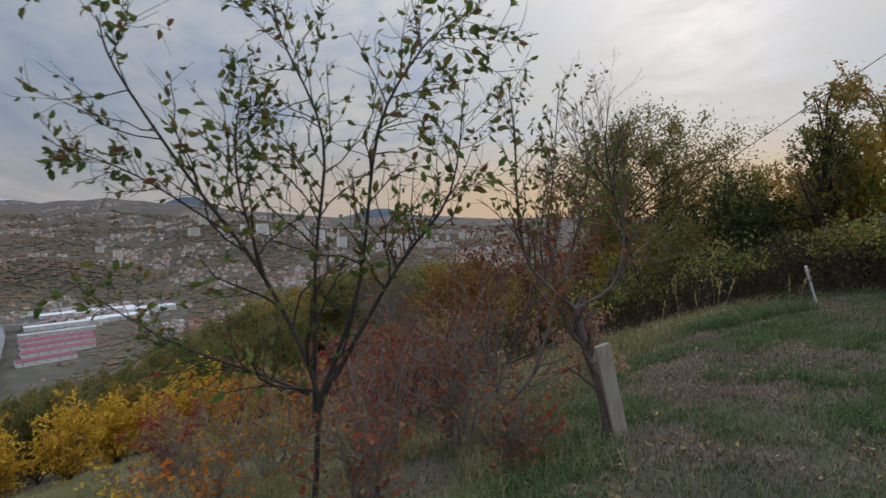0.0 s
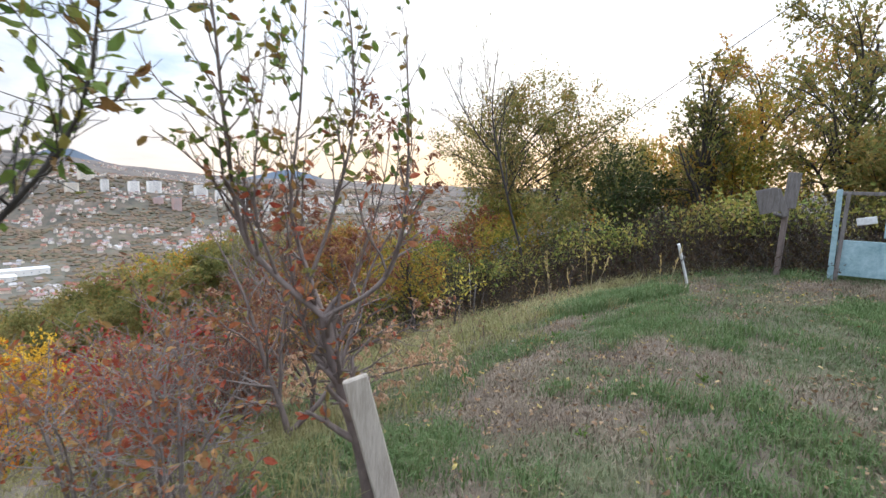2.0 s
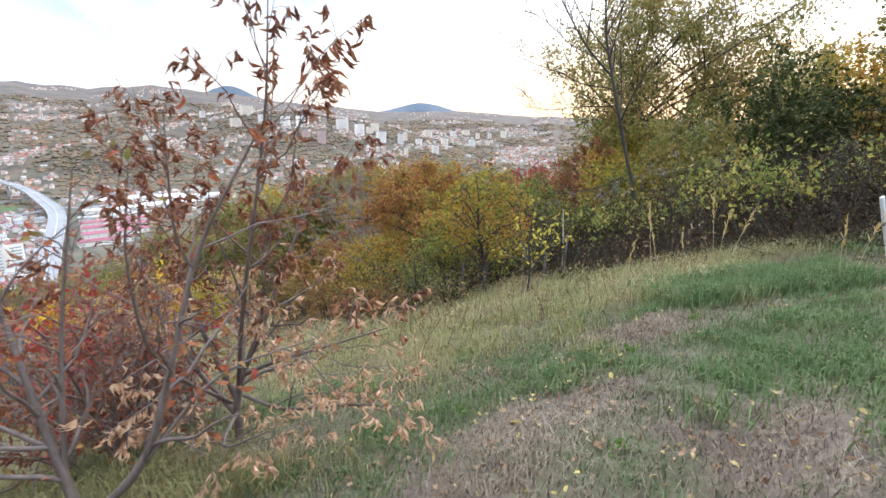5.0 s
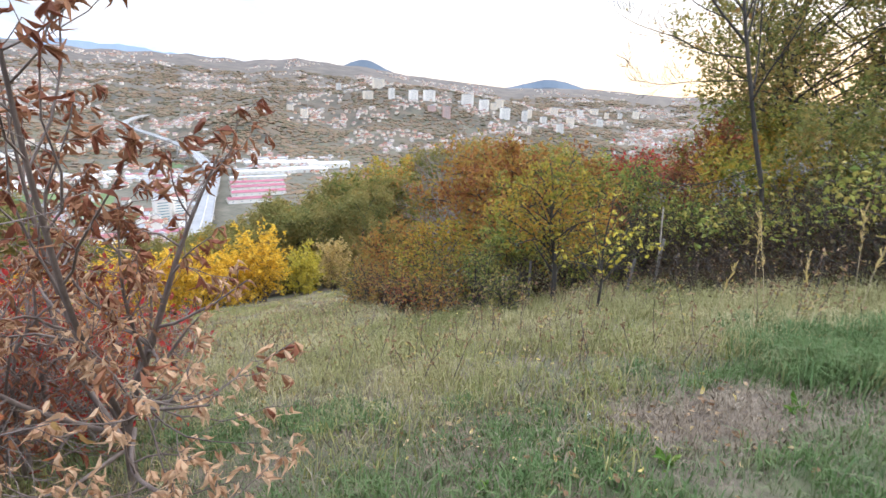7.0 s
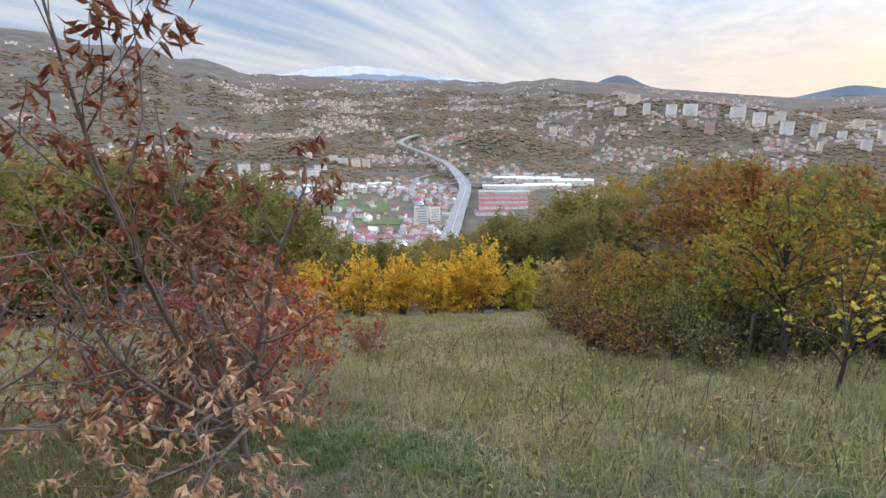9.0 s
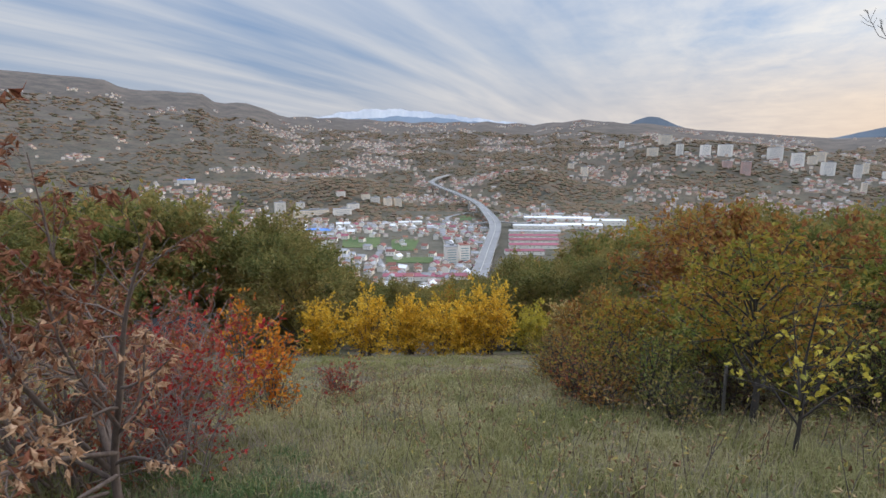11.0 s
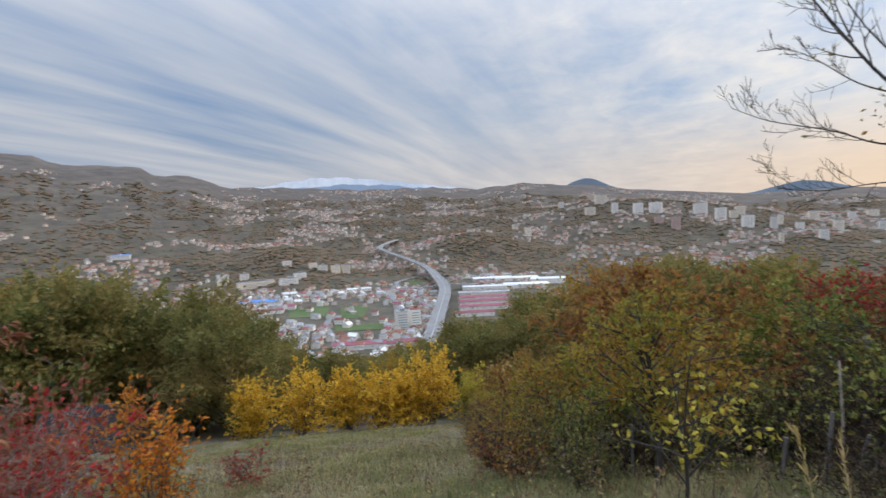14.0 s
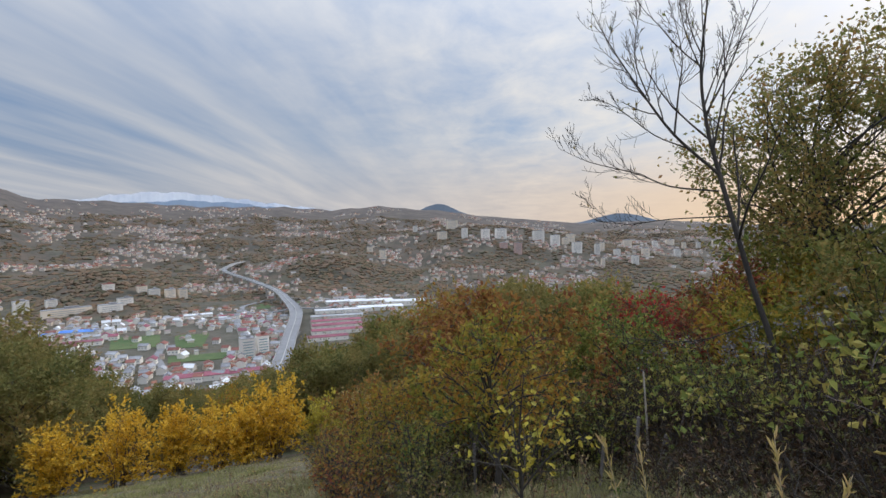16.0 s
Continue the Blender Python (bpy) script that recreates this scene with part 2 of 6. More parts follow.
MAT = dict(
    ground=ground_material(),
    bark=grained("grey_brown_bark", (0.055, 0.042, 0.038), (0.17, 0.135, 0.12), 30, 0.9, 0.6, (1, 1, 0.25)),
    bark_red=grained("reddish_young_bark", (0.085, 0.06, 0.05), (0.24, 0.185, 0.16), 40, 0.7, 0.35, (1, 1, 0.3)),
    bark_dark=grained("dark_bark", (0.03, 0.025, 0.022), (0.09, 0.075, 0.062), 25, 0.9, 0.6, (1, 1, 0.25)),
    bark_pale=grained("pale_grey_twigs", (0.15, 0.12, 0.105), (0.32, 0.275, 0.25), 40, 0.8, 0.3, (1, 1, 0.3)),
    dry_stem=grained("dry_grass_stems", (0.3, 0.23, 0.13), (0.55, 0.45, 0.28), 40, 0.8, 0.2),
    grey_wood=grained("weathered_grey_wood", (0.1, 0.088, 0.08), (0.27, 0.24, 0.22), 22, 0.9, 0.5, (6, 6, 0.7)),
    plank=grained("sun_bleached_plank", (0.36, 0.3, 0.24), (0.6, 0.53, 0.44), 20, 0.85, 0.4, (7, 7, 0.6)),
    white_paint=grained("flaking_white_paint", (0.5, 0.49, 0.46), (0.82, 0.82, 0.8), 30, 0.7, 0.3),
    teal_paint=grained("worn_teal_paint", (0.16, 0.28, 0.3), (0.42, 0.56, 0.58), 14, 0.6, 0.3),
    zinc=grained("dull_zinc_sheet", (0.17, 0.18, 0.19), (0.3, 0.31, 0.32), 9, 0.5, 0.2, metal=0.6),
    wire=grained("black_cable", (0.015, 0.015, 0.016), (0.03, 0.03, 0.032), 30, 0.6, 0.1),
    rag=grained("blue_plastic_string", (0.3, 0.5, 0.75), (0.6, 0.75, 0.9), 30, 0.5, 0.2),
    tar_roof=grained("black_tar_roof", (0.006, 0.006, 0.007), (0.018, 0.018, 0.02), 8, 0.95, 0.3),
    concrete=grained("pale_concrete", (0.33, 0.32, 0.31), (0.52, 0.51, 0.49), 0.3, 0.9, 0.1),
    asphalt=grained("light_worn_asphalt", (0.2, 0.2, 0.205), (0.3, 0.3, 0.305), 0.15, 0.9, 0.05),
    yard=grained("bare_yard_ground", (0.05, 0.052, 0.032), (0.15, 0.13, 0.1), 0.16, 0.95, 0.05),
    meadow_far=grained("distant_mown_field", (0.05, 0.1, 0.03), (0.13, 0.16, 0.06), 0.08, 0.95, 0.05),
    render_white=grained("house_render", (0.82, 0.77, 0.69), (0.9, 0.87, 0.81), 0.4, 0.9, 0.05, per="object", vary=0.15),
    render_cream=grained("apartment_render_cream", (0.82, 0.7, 0.55), (0.9, 0.81, 0.68), 0.3, 0.9, 0.05, per="object", vary=0.1),
    render_rose=grained("apartment_render_rose", (0.5, 0.33, 0.29), (0.66, 0.46, 0.4), 0.3, 0.9, 0.05),
    glass=grained("dark_window_glass", (0.3, 0.31, 0.32), (0.45, 0.45, 0.45), 0.5, 0.3, 0.02),
    glass_teal=grained("teal_curtain_glass", (0.1, 0.22, 0.26), (0.2, 0.36, 0.4), 0.4, 0.2, 0.02),
    roof_red=grained("red_tile_roof", (0.17, 0.06, 0.05), (0.3, 0.13, 0.1), 0.6, 0.85, 0.1, per="object", vary=0.3),
    roof_plum=grained("plum_sheet_roof", (0.2, 0.045, 0.07), (0.3, 0.09, 0.12), 0.2, 0.6, 0.1, per="object", vary=0.15),
    roof_grey=grained("grey_sheet_roof", (0.2, 0.2, 0.21), (0.42, 0.42, 0.43), 0.3, 0.7, 0.1, per="object", vary=0.25),
    roof_white=grained("white_hall_roof", (0.6, 0.61, 0.63), (0.82, 0.83, 0.84), 0.15, 0.7, 0.05, per="object", vary=0.12),
    roof_blue=grained("blue_sheet_roof", (0.03, 0.16, 0.55), (0.1, 0.3, 0.75), 0.2, 0.5, 0.05),
    # mountain and far_hill: the blue haze of distance is mixed into the colour
    mountain=grained("haze_blue_mountain", (0.24, 0.32, 0.42), (0.34, 0.41, 0.5), 0.002, 1.0, 0.0),
    # snow: its blue-grey parts are shaded slopes put into the colour
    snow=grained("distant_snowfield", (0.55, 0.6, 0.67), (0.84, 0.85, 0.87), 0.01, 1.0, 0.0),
    far_hill=grained("haze_blue_wooded_hill", (0.12, 0.155, 0.195), (0.17, 0.2, 0.235), 0.01, 1.0, 0.0),
    l_green=leafy("green_fruit_leaves", ramp((0.07, 0.12, 0.025), (0.12, 0.19, 0.04), (0.2, 0.26, 0.06), (0.24, 0.2, 0.05), (0.2, 0.09, 0.035))),
    l_redmix=leafy("red_brown_leaves", ramp((0.34, 0.06, 0.04), (0.44, 0.15, 0.07), (0.3, 0.13, 0.07), (0.42, 0.23, 0.09), (0.2, 0.2, 0.06))),
    l_brown=leafy("curled_brown_leaves", ramp((0.15, 0.05, 0.03), (0.26, 0.09, 0.05), (0.35, 0.17, 0.09), (0.22, 0.1, 0.055)), 0.25),
    l_tan=leafy("dry_tan_leaves", ramp((0.5, 0.29, 0.17), (0.6, 0.38, 0.23), (0.66, 0.46, 0.3)), 0.3),
    l_crimson=leafy("crimson_leaves", ramp((0.36, 0.03, 0.03), (0.5, 0.05, 0.045), (0.34, 0.07, 0.05), (0.26, 0.15, 0.09), (0.5, 0.13, 0.06))),
    l_orange=leafy("orange_leaves", ramp((0.62, 0.16, 0.02), (0.75, 0.26, 0.03), (0.6, 0.32, 0.04), (0.42, 0.1, 0.04))),
    l_yellow=leafy("bright_yellow_leaves", ramp((0.58, 0.34, 0.03), (0.82, 0.52, 0.045), (0.9, 0.62, 0.09), (0.72, 0.5, 0.08)), 0.4),
    l_straw=leafy("straw_yellow_leaves", ramp((0.55, 0.42, 0.14), (0.68, 0.52, 0.22), (0.6, 0.42, 0.2)), 0.35),
    l_lemon=leafy("lemon_leaves", ramp((0.5, 0.42, 0.06), (0.66, 0.53, 0.08), (0.38, 0.38, 0.08)), 0.4),
    l_autumn=leafy("mixed_autumn_leaves", ramp((0.13, 0.17, 0.04), (0.27, 0.27, 0.05), (0.46, 0.34, 0.06), (0.5, 0.25, 0.05), (0.36, 0.14, 0.045)), 0.48, patch=0.45, patch_scale=0.7),
    l_rust=leafy("rust_orange_leaves", ramp((0.2, 0.2, 0.055), (0.36, 0.27, 0.07), (0.42, 0.22, 0.06), (0.32, 0.13, 0.05), (0.22, 0.085, 0.045)), 0.42, patch=0.35, patch_scale=0.8),
    l_vine=leafy("yellow_green_vine_leaves", ramp((0.1, 0.15, 0.035), (0.19, 0.25, 0.06), (0.33, 0.33, 0.08), (0.44, 0.36, 0.09), (0.3, 0.2, 0.09)), 0.4, patch=0.4, patch_scale=0.6),
    l_olive=leafy("olive_green_leaves", ramp((0.1, 0.135, 0.04), (0.18, 0.205, 0.06), (0.29, 0.27, 0.085), (0.4, 0.28, 0.09), (0.4, 0.2, 0.08)), 0.48, patch=0.4, patch_scale=0.5),
    l_wood=leafy("autumn_woodland_leaves", ramp((0.12, 0.135, 0.045), (0.2, 0.2, 0.065), (0.29, 0.25, 0.085), (0.36, 0.25, 0.09), (0.28, 0.18, 0.09)), 0.42, patch=0.6, patch_scale=0.2),
    l_ivy=leafy("dark_ivy_leaves", ramp((0.025, 0.045, 0.015), (0.05, 0.075, 0.022), (0.1, 0.1, 0.03)), 0.2),
    # bramble browns darkened to carry the deep shade the thicket stands in
    l_bramble=leafy("shaded_brown_bramble", ramp((0.03, 0.018, 0.012), (0.06, 0.034, 0.02), (0.095, 0.058, 0.03), (0.07, 0.075, 0.024)), 0.15),
    l_weed=leafy("fresh_weed_leaves", ramp((0.07, 0.15, 0.022), (0.11, 0.2, 0.035), (0.16, 0.24, 0.05)), 0.35),
    l_white=leafy("grey_seed_heads", ramp((0.22, 0.2, 0.19), (0.4, 0.38, 0.36)), 0.3),
    grass=leafy("green_grass_blades", ramp((0.075, 0.115, 0.05), (0.12, 0.165, 0.075), (0.18, 0.205, 0.11), (0.28, 0.26, 0.165)), 0.3, patch=0.55, patch_scale=1.7),
    meadow=leafy("yellow_green_meadow_grass", ramp((0.12, 0.145, 0.045), (0.2, 0.22, 0.07), (0.31, 0.3, 0.11), (0.42, 0.38, 0.18)), 0.3, patch=0.5, patch_scale=0.8),
    lush=leafy("lush_broad_grass", ramp((0.065, 0.12, 0.042), (0.1, 0.17, 0.06), (0.155, 0.225, 0.09), (0.24, 0.25, 0.13)), 0.35, patch=0.4, patch_scale=2.6),
    thatch=leafy("dead_grass_thatch", ramp((0.085, 0.062, 0.045), (0.16, 0.12, 0.086), (0.25, 0.2, 0.145), (0.4, 0.34, 0.26)), 0.1, patch=0.4, patch_scale=1.4),
    hay=leafy("dry_meadow_grass", ramp((0.13, 0.145, 0.055), (0.25, 0.24, 0.1), (0.38, 0.335, 0.165), (0.54, 0.47, 0.29)), 0.3, patch=0.55, patch_scale=0.9),
    litter=leafy("fallen_leaves", ramp((0.16, 0.085, 0.045), (0.3, 0.18, 0.1), (0.42, 0.3, 0.18), (0.5, 0.4, 0.12)), 0.1),
    far_wood=leafy("distant_autumn_woods", ramp((0.085, 0.085, 0.052), (0.13, 0.112, 0.072), (0.18, 0.135, 0.09), (0.21, 0.135, 0.085), (0.15, 0.118, 0.092)), 0.0, 0.95, 0.2),
    far_wall=leafy("distant_house_walls", ramp((0.62, 0.5, 0.4), (0.8, 0.7, 0.59), (0.9, 0.84, 0.75), (0.76, 0.58, 0.44)), 0.0, 0.9, 0.3),
    far_roof=leafy("distant_house_roofs", ramp((0.25, 0.09, 0.065), (0.34, 0.16, 0.11), (0.3, 0.27, 0.26), (0.5, 0.48, 0.46), (0.3, 0.12, 0.1)), 0.0, 0.85, 0.3),
)


# ---- mesh helpers ----
class Geo:
    """Vertices and faces gathered for one mesh."""

    def __init__(self):
        self.v, self.f, self.n = [], [], 0

    def add(self, verts, faces):
        verts = np.asarray(verts, float).reshape(-1, 3)
        self.v.append(verts)
        if isinstance(faces, np.ndarray):
            self.f.append((faces + self.n).tolist())
        else:
            self.f.append([tuple(i + self.n for i in f) for f in faces])
        self.n += len(verts)

    def mesh(self, name, material, smooth=False):
        me = bpy.data.meshes.new(name)
        verts = np.concatenate(self.v) if self.v else np.zeros((0, 3))
        me.from_pydata(verts.tolist(), [], [f for fs in self.f for f in fs])
        for m in material if isinstance(material, (list, tuple)) else [material]:
            me.materials.append(m)
        if smooth:
            me.polygons.foreach_set("use_smooth", [True] * len(me.polygons))
        me.update()
        return me


def part(name, geo, material, parent=None, label="", smooth=False):
    data = geo.mesh(name, material, smooth) if isinstance(geo, Geo) else geo
    ob = new(name, data)
    if parent is not None:
        ob.parent = parent
    return tagged(ob, label)


def thing(name, at, label, category, group="", turn=0.0, kind=""):
    ob = new(name)
    ob.empty_display_size = 0.2
    ob.matrix_basis = pose(*at, 0, 0, turn)
    return tagged(ob, label, category, group, kind)


RINGS, QUADS = {}, {}


def tube(geo, pts, radii, sides=5):
    """A round limb along pts; its rings keep one frame, square to the limb as a whole."""
    pts = np.asarray(pts, float)
    n = len(pts)
    x, y, z = pts[-1] - pts[0]
    ux, uy, uz = (0.0, z, -y) if abs(x) < 0.6 * (abs(y) + abs(z)) else (-z, 0.0, x)
    k = 1 / (math.sqrt(ux * ux + uy * uy + uz * uz) + 1e-9)
    ux, uy, uz = ux * k, uy * k, uz * k
    wx, wy, wz = y * uz - z * uy, z * ux - x * uz, x * uy - y * ux
    k = 1 / (math.sqrt(wx * wx + wy * wy + wz * wz) + 1e-9)
    if sides not in RINGS:
        a = np.arange(sides) * 2 * math.pi / sides
        RINGS[sides] = np.stack([np.cos(a), np.sin(a)], 1)
    ring = RINGS[sides] @ np.array([[ux, uy, uz], [wx * k, wy * k, wz * k]])
    verts = pts[:, None, :] + ring[None] * np.asarray(radii, float)[:, None, None]
    if (n, sides) not in QUADS:
        j = np.arange(sides)
        q = (j + 1) % sides
        QUADS[n, sides] = (np.stack([j, q, q + sides, j + sides], 1)[None] + (np.arange(n - 1) * sides)[:, None, None]).reshape(-1, 4)
    geo.add(verts.reshape(-1, 3), QUADS[n, sides])


def box(geo, size, m=None, taper=1.0):
    x, y, z = (s / 2 for s in size)
    v = [Vector((sx * x * (taper if sz > 0 else 1), sy * y * (taper if sz > 0 else 1), sz * z)) for sz in (-1, 1) for sx, sy in ((-1, -1), (1, -1), (1, 1), (-1, 1))]
    if m is not None:
        v = [m @ p for p in v]
    geo.add([tuple(p) for p in v], [(3, 2, 1, 0), (4, 5, 6, 7), (0, 1, 5, 4), (1, 2, 6, 5), (2, 3, 7, 6), (3, 0, 4, 7)])


def slab(geo, size, bevel, m):
    """A board with bevelled edges."""
    bm = bmesh.new()
    bmesh.ops.create_cube(bm, size=1, matrix=Matrix.Diagonal((*size, 1)))
    bmesh.ops.bevel(bm, geom=bm.edges[:], offset=bevel, segments=1, affect="EDGES")
    bm.verts.index_update()
    geo.add([tuple(m @ v.co) for v in bm.verts], [tuple(v.index for v in f.verts) for f in bm.faces])
    bm.free()


def leaves(geo, rng, pos, direc, size, wide=0.5, curl=0.25, detail=True):
    """Leaf blades that start at pos and point along direc: folded along the midrib and curled towards the tip."""
    pos, direc, size = np.asarray(pos, float), np.asarray(direc, float), np.asarray(size, float)[:, None]
    k = len(pos)
    if not k:
        return
    direc = direc / (np.linalg.norm(direc, axis=1)[:, None] + 1e-9)
    side = np.cross(direc, rng.normal(size=(k, 3)))
    side /= np.linalg.norm(side, axis=1)[:, None] + 1e-9
    nor = np.cross(side, direc)
    w = size * wide * 0.5
    mid = pos + direc * size * 0.5 + nor * size * curl * 0.3
    tip = pos + direc * size - nor * size * curl * 0.5
    if detail:
        q = pos + direc * size * 0.28
        s = pos + direc * size * 0.72
        lift = nor * w * 0.35
        v = np.stack([pos, q - side * w * 0.85 + lift, s - side * w * 0.7 + lift, tip, s + side * w * 0.7 + lift, q + side * w * 0.85 + lift, mid], 1)
        f = [(0, 1, 6), (1, 2, 6), (2, 3, 6), (3, 4, 6), (4, 5, 6), (5, 0, 6)]
    else:
        v = np.stack([pos, mid - side * w, tip, mid + side * w], 1)
        f = [(0, 1, 2), (0, 2, 3)]
    n = v.shape[1]
    base = (np.arange(k) * n)
    geo.add(v.reshape(-1, 3), (np.asarray(f)[None] + base[:, None, None]).reshape(-1, 3))


def unit(v):
    return v / (math.sqrt(float(v @ v)) + 1e-9)


def polyline(rng, p, d, length, segs, wobble, up):
    step = length / segs
    d = unit(np.array(d, float))
    turn = rng.normal(size=(segs, 3)) * wobble
    turn[:, 2] += up
    ways = np.empty((segs + 1, 3))
    ways[0] = p
    for i in range(segs):
        d = d + turn[i]
        d = d / (math.sqrt(float(d @ d)) + 1e-9)
        ways[i + 1] = d * step
    return np.cumsum(ways, 0)


def spline(pts, per=4):
    """A smooth line through a few points."""
    pts = [np.array(p, float) for p in pts]
    pts = [2 * pts[0] - pts[1], *pts, 2 * pts[-1] - pts[-2]]
    out = []
    for a, b, c, d in zip(pts, pts[1:], pts[2:], pts[3:]):
        for i in range(per):
            s = i / per
            out.append(0.5 * (2 * b + (c - a) * s + (2 * a - 5 * b + 4 * c - d) * s * s + (3 * b - a - 3 * c + d) * s ** 3))
    out.append(pts[-2])
    return np.array(out)


def branch(rng, wood, buds, pts, r0, r1, level, spec):
    """A limb along pts with its side shoots; the buds gather where leaves sit: place, way, how far up the limb."""
    n = len(pts)
    radii = np.linspace(r0, r1, n)
    tube(wood, pts, radii, 7 if r0 > 0.03 else 5 if r0 > 0.008 else 3)
    length = float(np.linalg.norm(np.diff(pts, axis=0), axis=1).sum())
    if level < len(spec["kids"]):
        count, ratio, angle, up = spec["kids"][level]
        count = max(1, int(round(count * (0.8 + 0.4 * rng.random()))))
        for i in range(count):
            s = spec.get("from", 0.25) + (1 - spec.get("from", 0.25)) * (i + rng.random()) / count
            j = min(int(s * (n - 1)), n - 2)
            q = pts[j] + (pts[j + 1] - pts[j]) * (s * (n - 1) - j)
            axis = unit(pts[j + 1] - pts[j])
            out = unit(np.cross(axis, rng.normal(size=3)))
            a = radians(angle * (0.7 + 0.6 * rng.random()))
            ln = length * ratio * (1.15 - 0.6 * s) * (0.7 + 0.6 * rng.random())
            rr = max((r0 + (r1 - r0) * s) * 0.6, spec.get("twig", 0.0015))
            k = polyline(rng, q, axis * math.cos(a) + out * math.sin(a), ln, 5 if ln > 0.3 else 3, spec.get("wobble", 0.18), up)
            branch(rng, wood, buds, k, rr, max(rr * 0.35, spec.get("twig", 0.0015) * 0.7), level + 1, spec)
    if level >= spec.get("leaf_level", 1):
        m = rng.poisson(spec["leaf_rate"] * length)
        if m:
            s = 1 - 0.45 * rng.random(m) ** 2 if spec.get("tips") else rng.random(m)
            j = np.minimum((s * (n - 1)).astype(int), n - 2)
            d = pts[j + 1] - pts[j]
            q = pts[j] + d * (s * (n - 1) - j)[:, None]
            d = d / (np.linalg.norm(d, axis=1)[:, None] + 1e-9) + rng.normal(size=(m, 3)) * 0.7
            buds.extend(zip(q, d))


def make_tree(name, at, stems, spec, seed, label, category="tree", bark="bark", crowns=(("l_green", 0.06, 0.06, 0.0, 99.0),), wide=0.55, droop=0.0, detail=True, group="", curl=0.3, count=0, spread=0.05):
    """A tree at its base: stems are lists of points from the base with their radii; crowns: leaf material, size from, to, and the heights between which it sits."""
    rng = np.random.default_rng(seed)
    root = thing(name, at, label, category, group)
    wood, buds = Geo(), []
    for pts, r0, r1 in stems:
        branch(rng, wood, buds, spline(pts) if len(pts) > 2 else np.array(pts, float), r0, r1, 0, spec)
    part("trunk", wood, MAT[bark], root, smooth=True)
    if count and len(buds) < count:
        extra = rng.integers(0, len(buds), count - len(buds))
    else:
        extra = np.zeros(0, int)
    all_pos, all_way = np.array([b[0] for b in buds]), np.array([b[1] for b in buds])
    all_pos = np.concatenate([all_pos, all_pos[extra] + rng.normal(size=(len(extra), 3)) * spread])
    all_way = np.concatenate([all_way, all_way[extra] + rng.normal(size=(len(extra), 3)) * 0.6])
    level = at[2] + all_pos[:, 2] + rng.normal(size=len(all_pos)) * 0.12
    for mat_name, s0, s1, z0, z1 in crowns:
        sel = (z0 <= level) & (level < z1)
        if not sel.any():
            continue
        g = Geo()
        pos, way = all_pos[sel], all_way[sel].copy()
        way[:, 2] -= droop
        leaves(g, rng, pos, way, s0 + (s1 - s0) * rng.random(len(pos)), wide, curl, detail)
        part("crown", g, MAT[mat_name], root)
    return root


# ---- ground ----
def smin(a, b, k):
    h = np.clip(0.5 + 0.5 * (b - a) / k, 0, 1)
    return b + (a - b) * h - k * h * (1 - h)


def bump(v, c, w):
    return np.exp(-((v - c) / w) ** 2)


RIDGE = ((-60, 0.0), (-3, 0.0), (2.5, 0.4), (5, 0.4), (7.8, 0.35), (9.4, 0.3), (12, 0.2), (18, 0.7), (23.3, 1.15), (25.5, 1.5), (27.4, 1.75), (30.2, 1.85), (33.7, 2.26), (39, 1.8), (44, 2.1),
         (52, 2.1), (59.3, 2.5), (65.8, 2.65), (68.6, 3.9), (71.8, 3.85), (73.3, 4.75), (79.7, 4.85), (81, 5.6), (89.4, 5.95), (100, 5.6))


def skyline(b):
    """Height of the far ridge in degrees, by the bearing left of +y."""
    return np.interp(b, [p[0] for p in RIDGE], [p[1] for p in RIDGE]) + 0.05 * np.sin(b * 1.9) + 0.04 * np.sin(b * 4.3 + 1)


def ground(x, y):
    x, y = np.asarray(x, float), np.asarray(y, float)
    slope = -0.29 + 0.28 * (x - 3) - 0.25 * (y - 6.86) - 0.16 * bump(x, 1.9, 1.0) * bump(y, 6.3, 1.6)
    top = 0.27 + 0.012 * (x - 4) + 0.02 * np.sin(x * 1.1 + y * 0.7)
    hill = smin(slope, top, 0.55)
    r, b = np.hypot(x - 4, y - 6), np.degrees(np.arctan2(-(x - 4), y - 6))
    hill = hill + np.clip(r / 8, 0.2, 1) * (0.03 * np.sin(x * 2.3 + 1.3 * y) + 0.025 * np.sin(3.1 * y - 1.7 * x + 2)) + 0.012 * np.sin(7.1 * x) * np.sin(6.3 * y + 1)
    rise = np.clip((r - 1250) / 2250, 0, 1)
    ridge = np.tan(np.radians(skyline(b))) * 3560 + 1.5
    wave = 12 * np.sin(x * 0.0041 + 1.2) * np.sin(y * 0.0052) + 9 * np.sin(x * 0.011 + y * 0.006) + 5 * np.sin(y * 0.019 - x * 0.013)
    valley = -150 + (ridge + 150) * rise ** 1.15 + wave * np.clip((r - 1000) / 600, 0, 1) * (1 - rise)
    valley = valley + 80 * bump(b, 21, 11) * bump(r, 2050, 420) + 62 * bump(b, 59.5, 5) * bump(r, 1290, 170) + 45 * bump(b, 39, 4.5) * bump(r, 1500, 190)
    valley = valley - (r > 3640) * (r - 3640) * 0.5
    return np.where(r < 20, hill, np.maximum(hill, valley))


def gz(x, y):
    return float(ground(x, y))


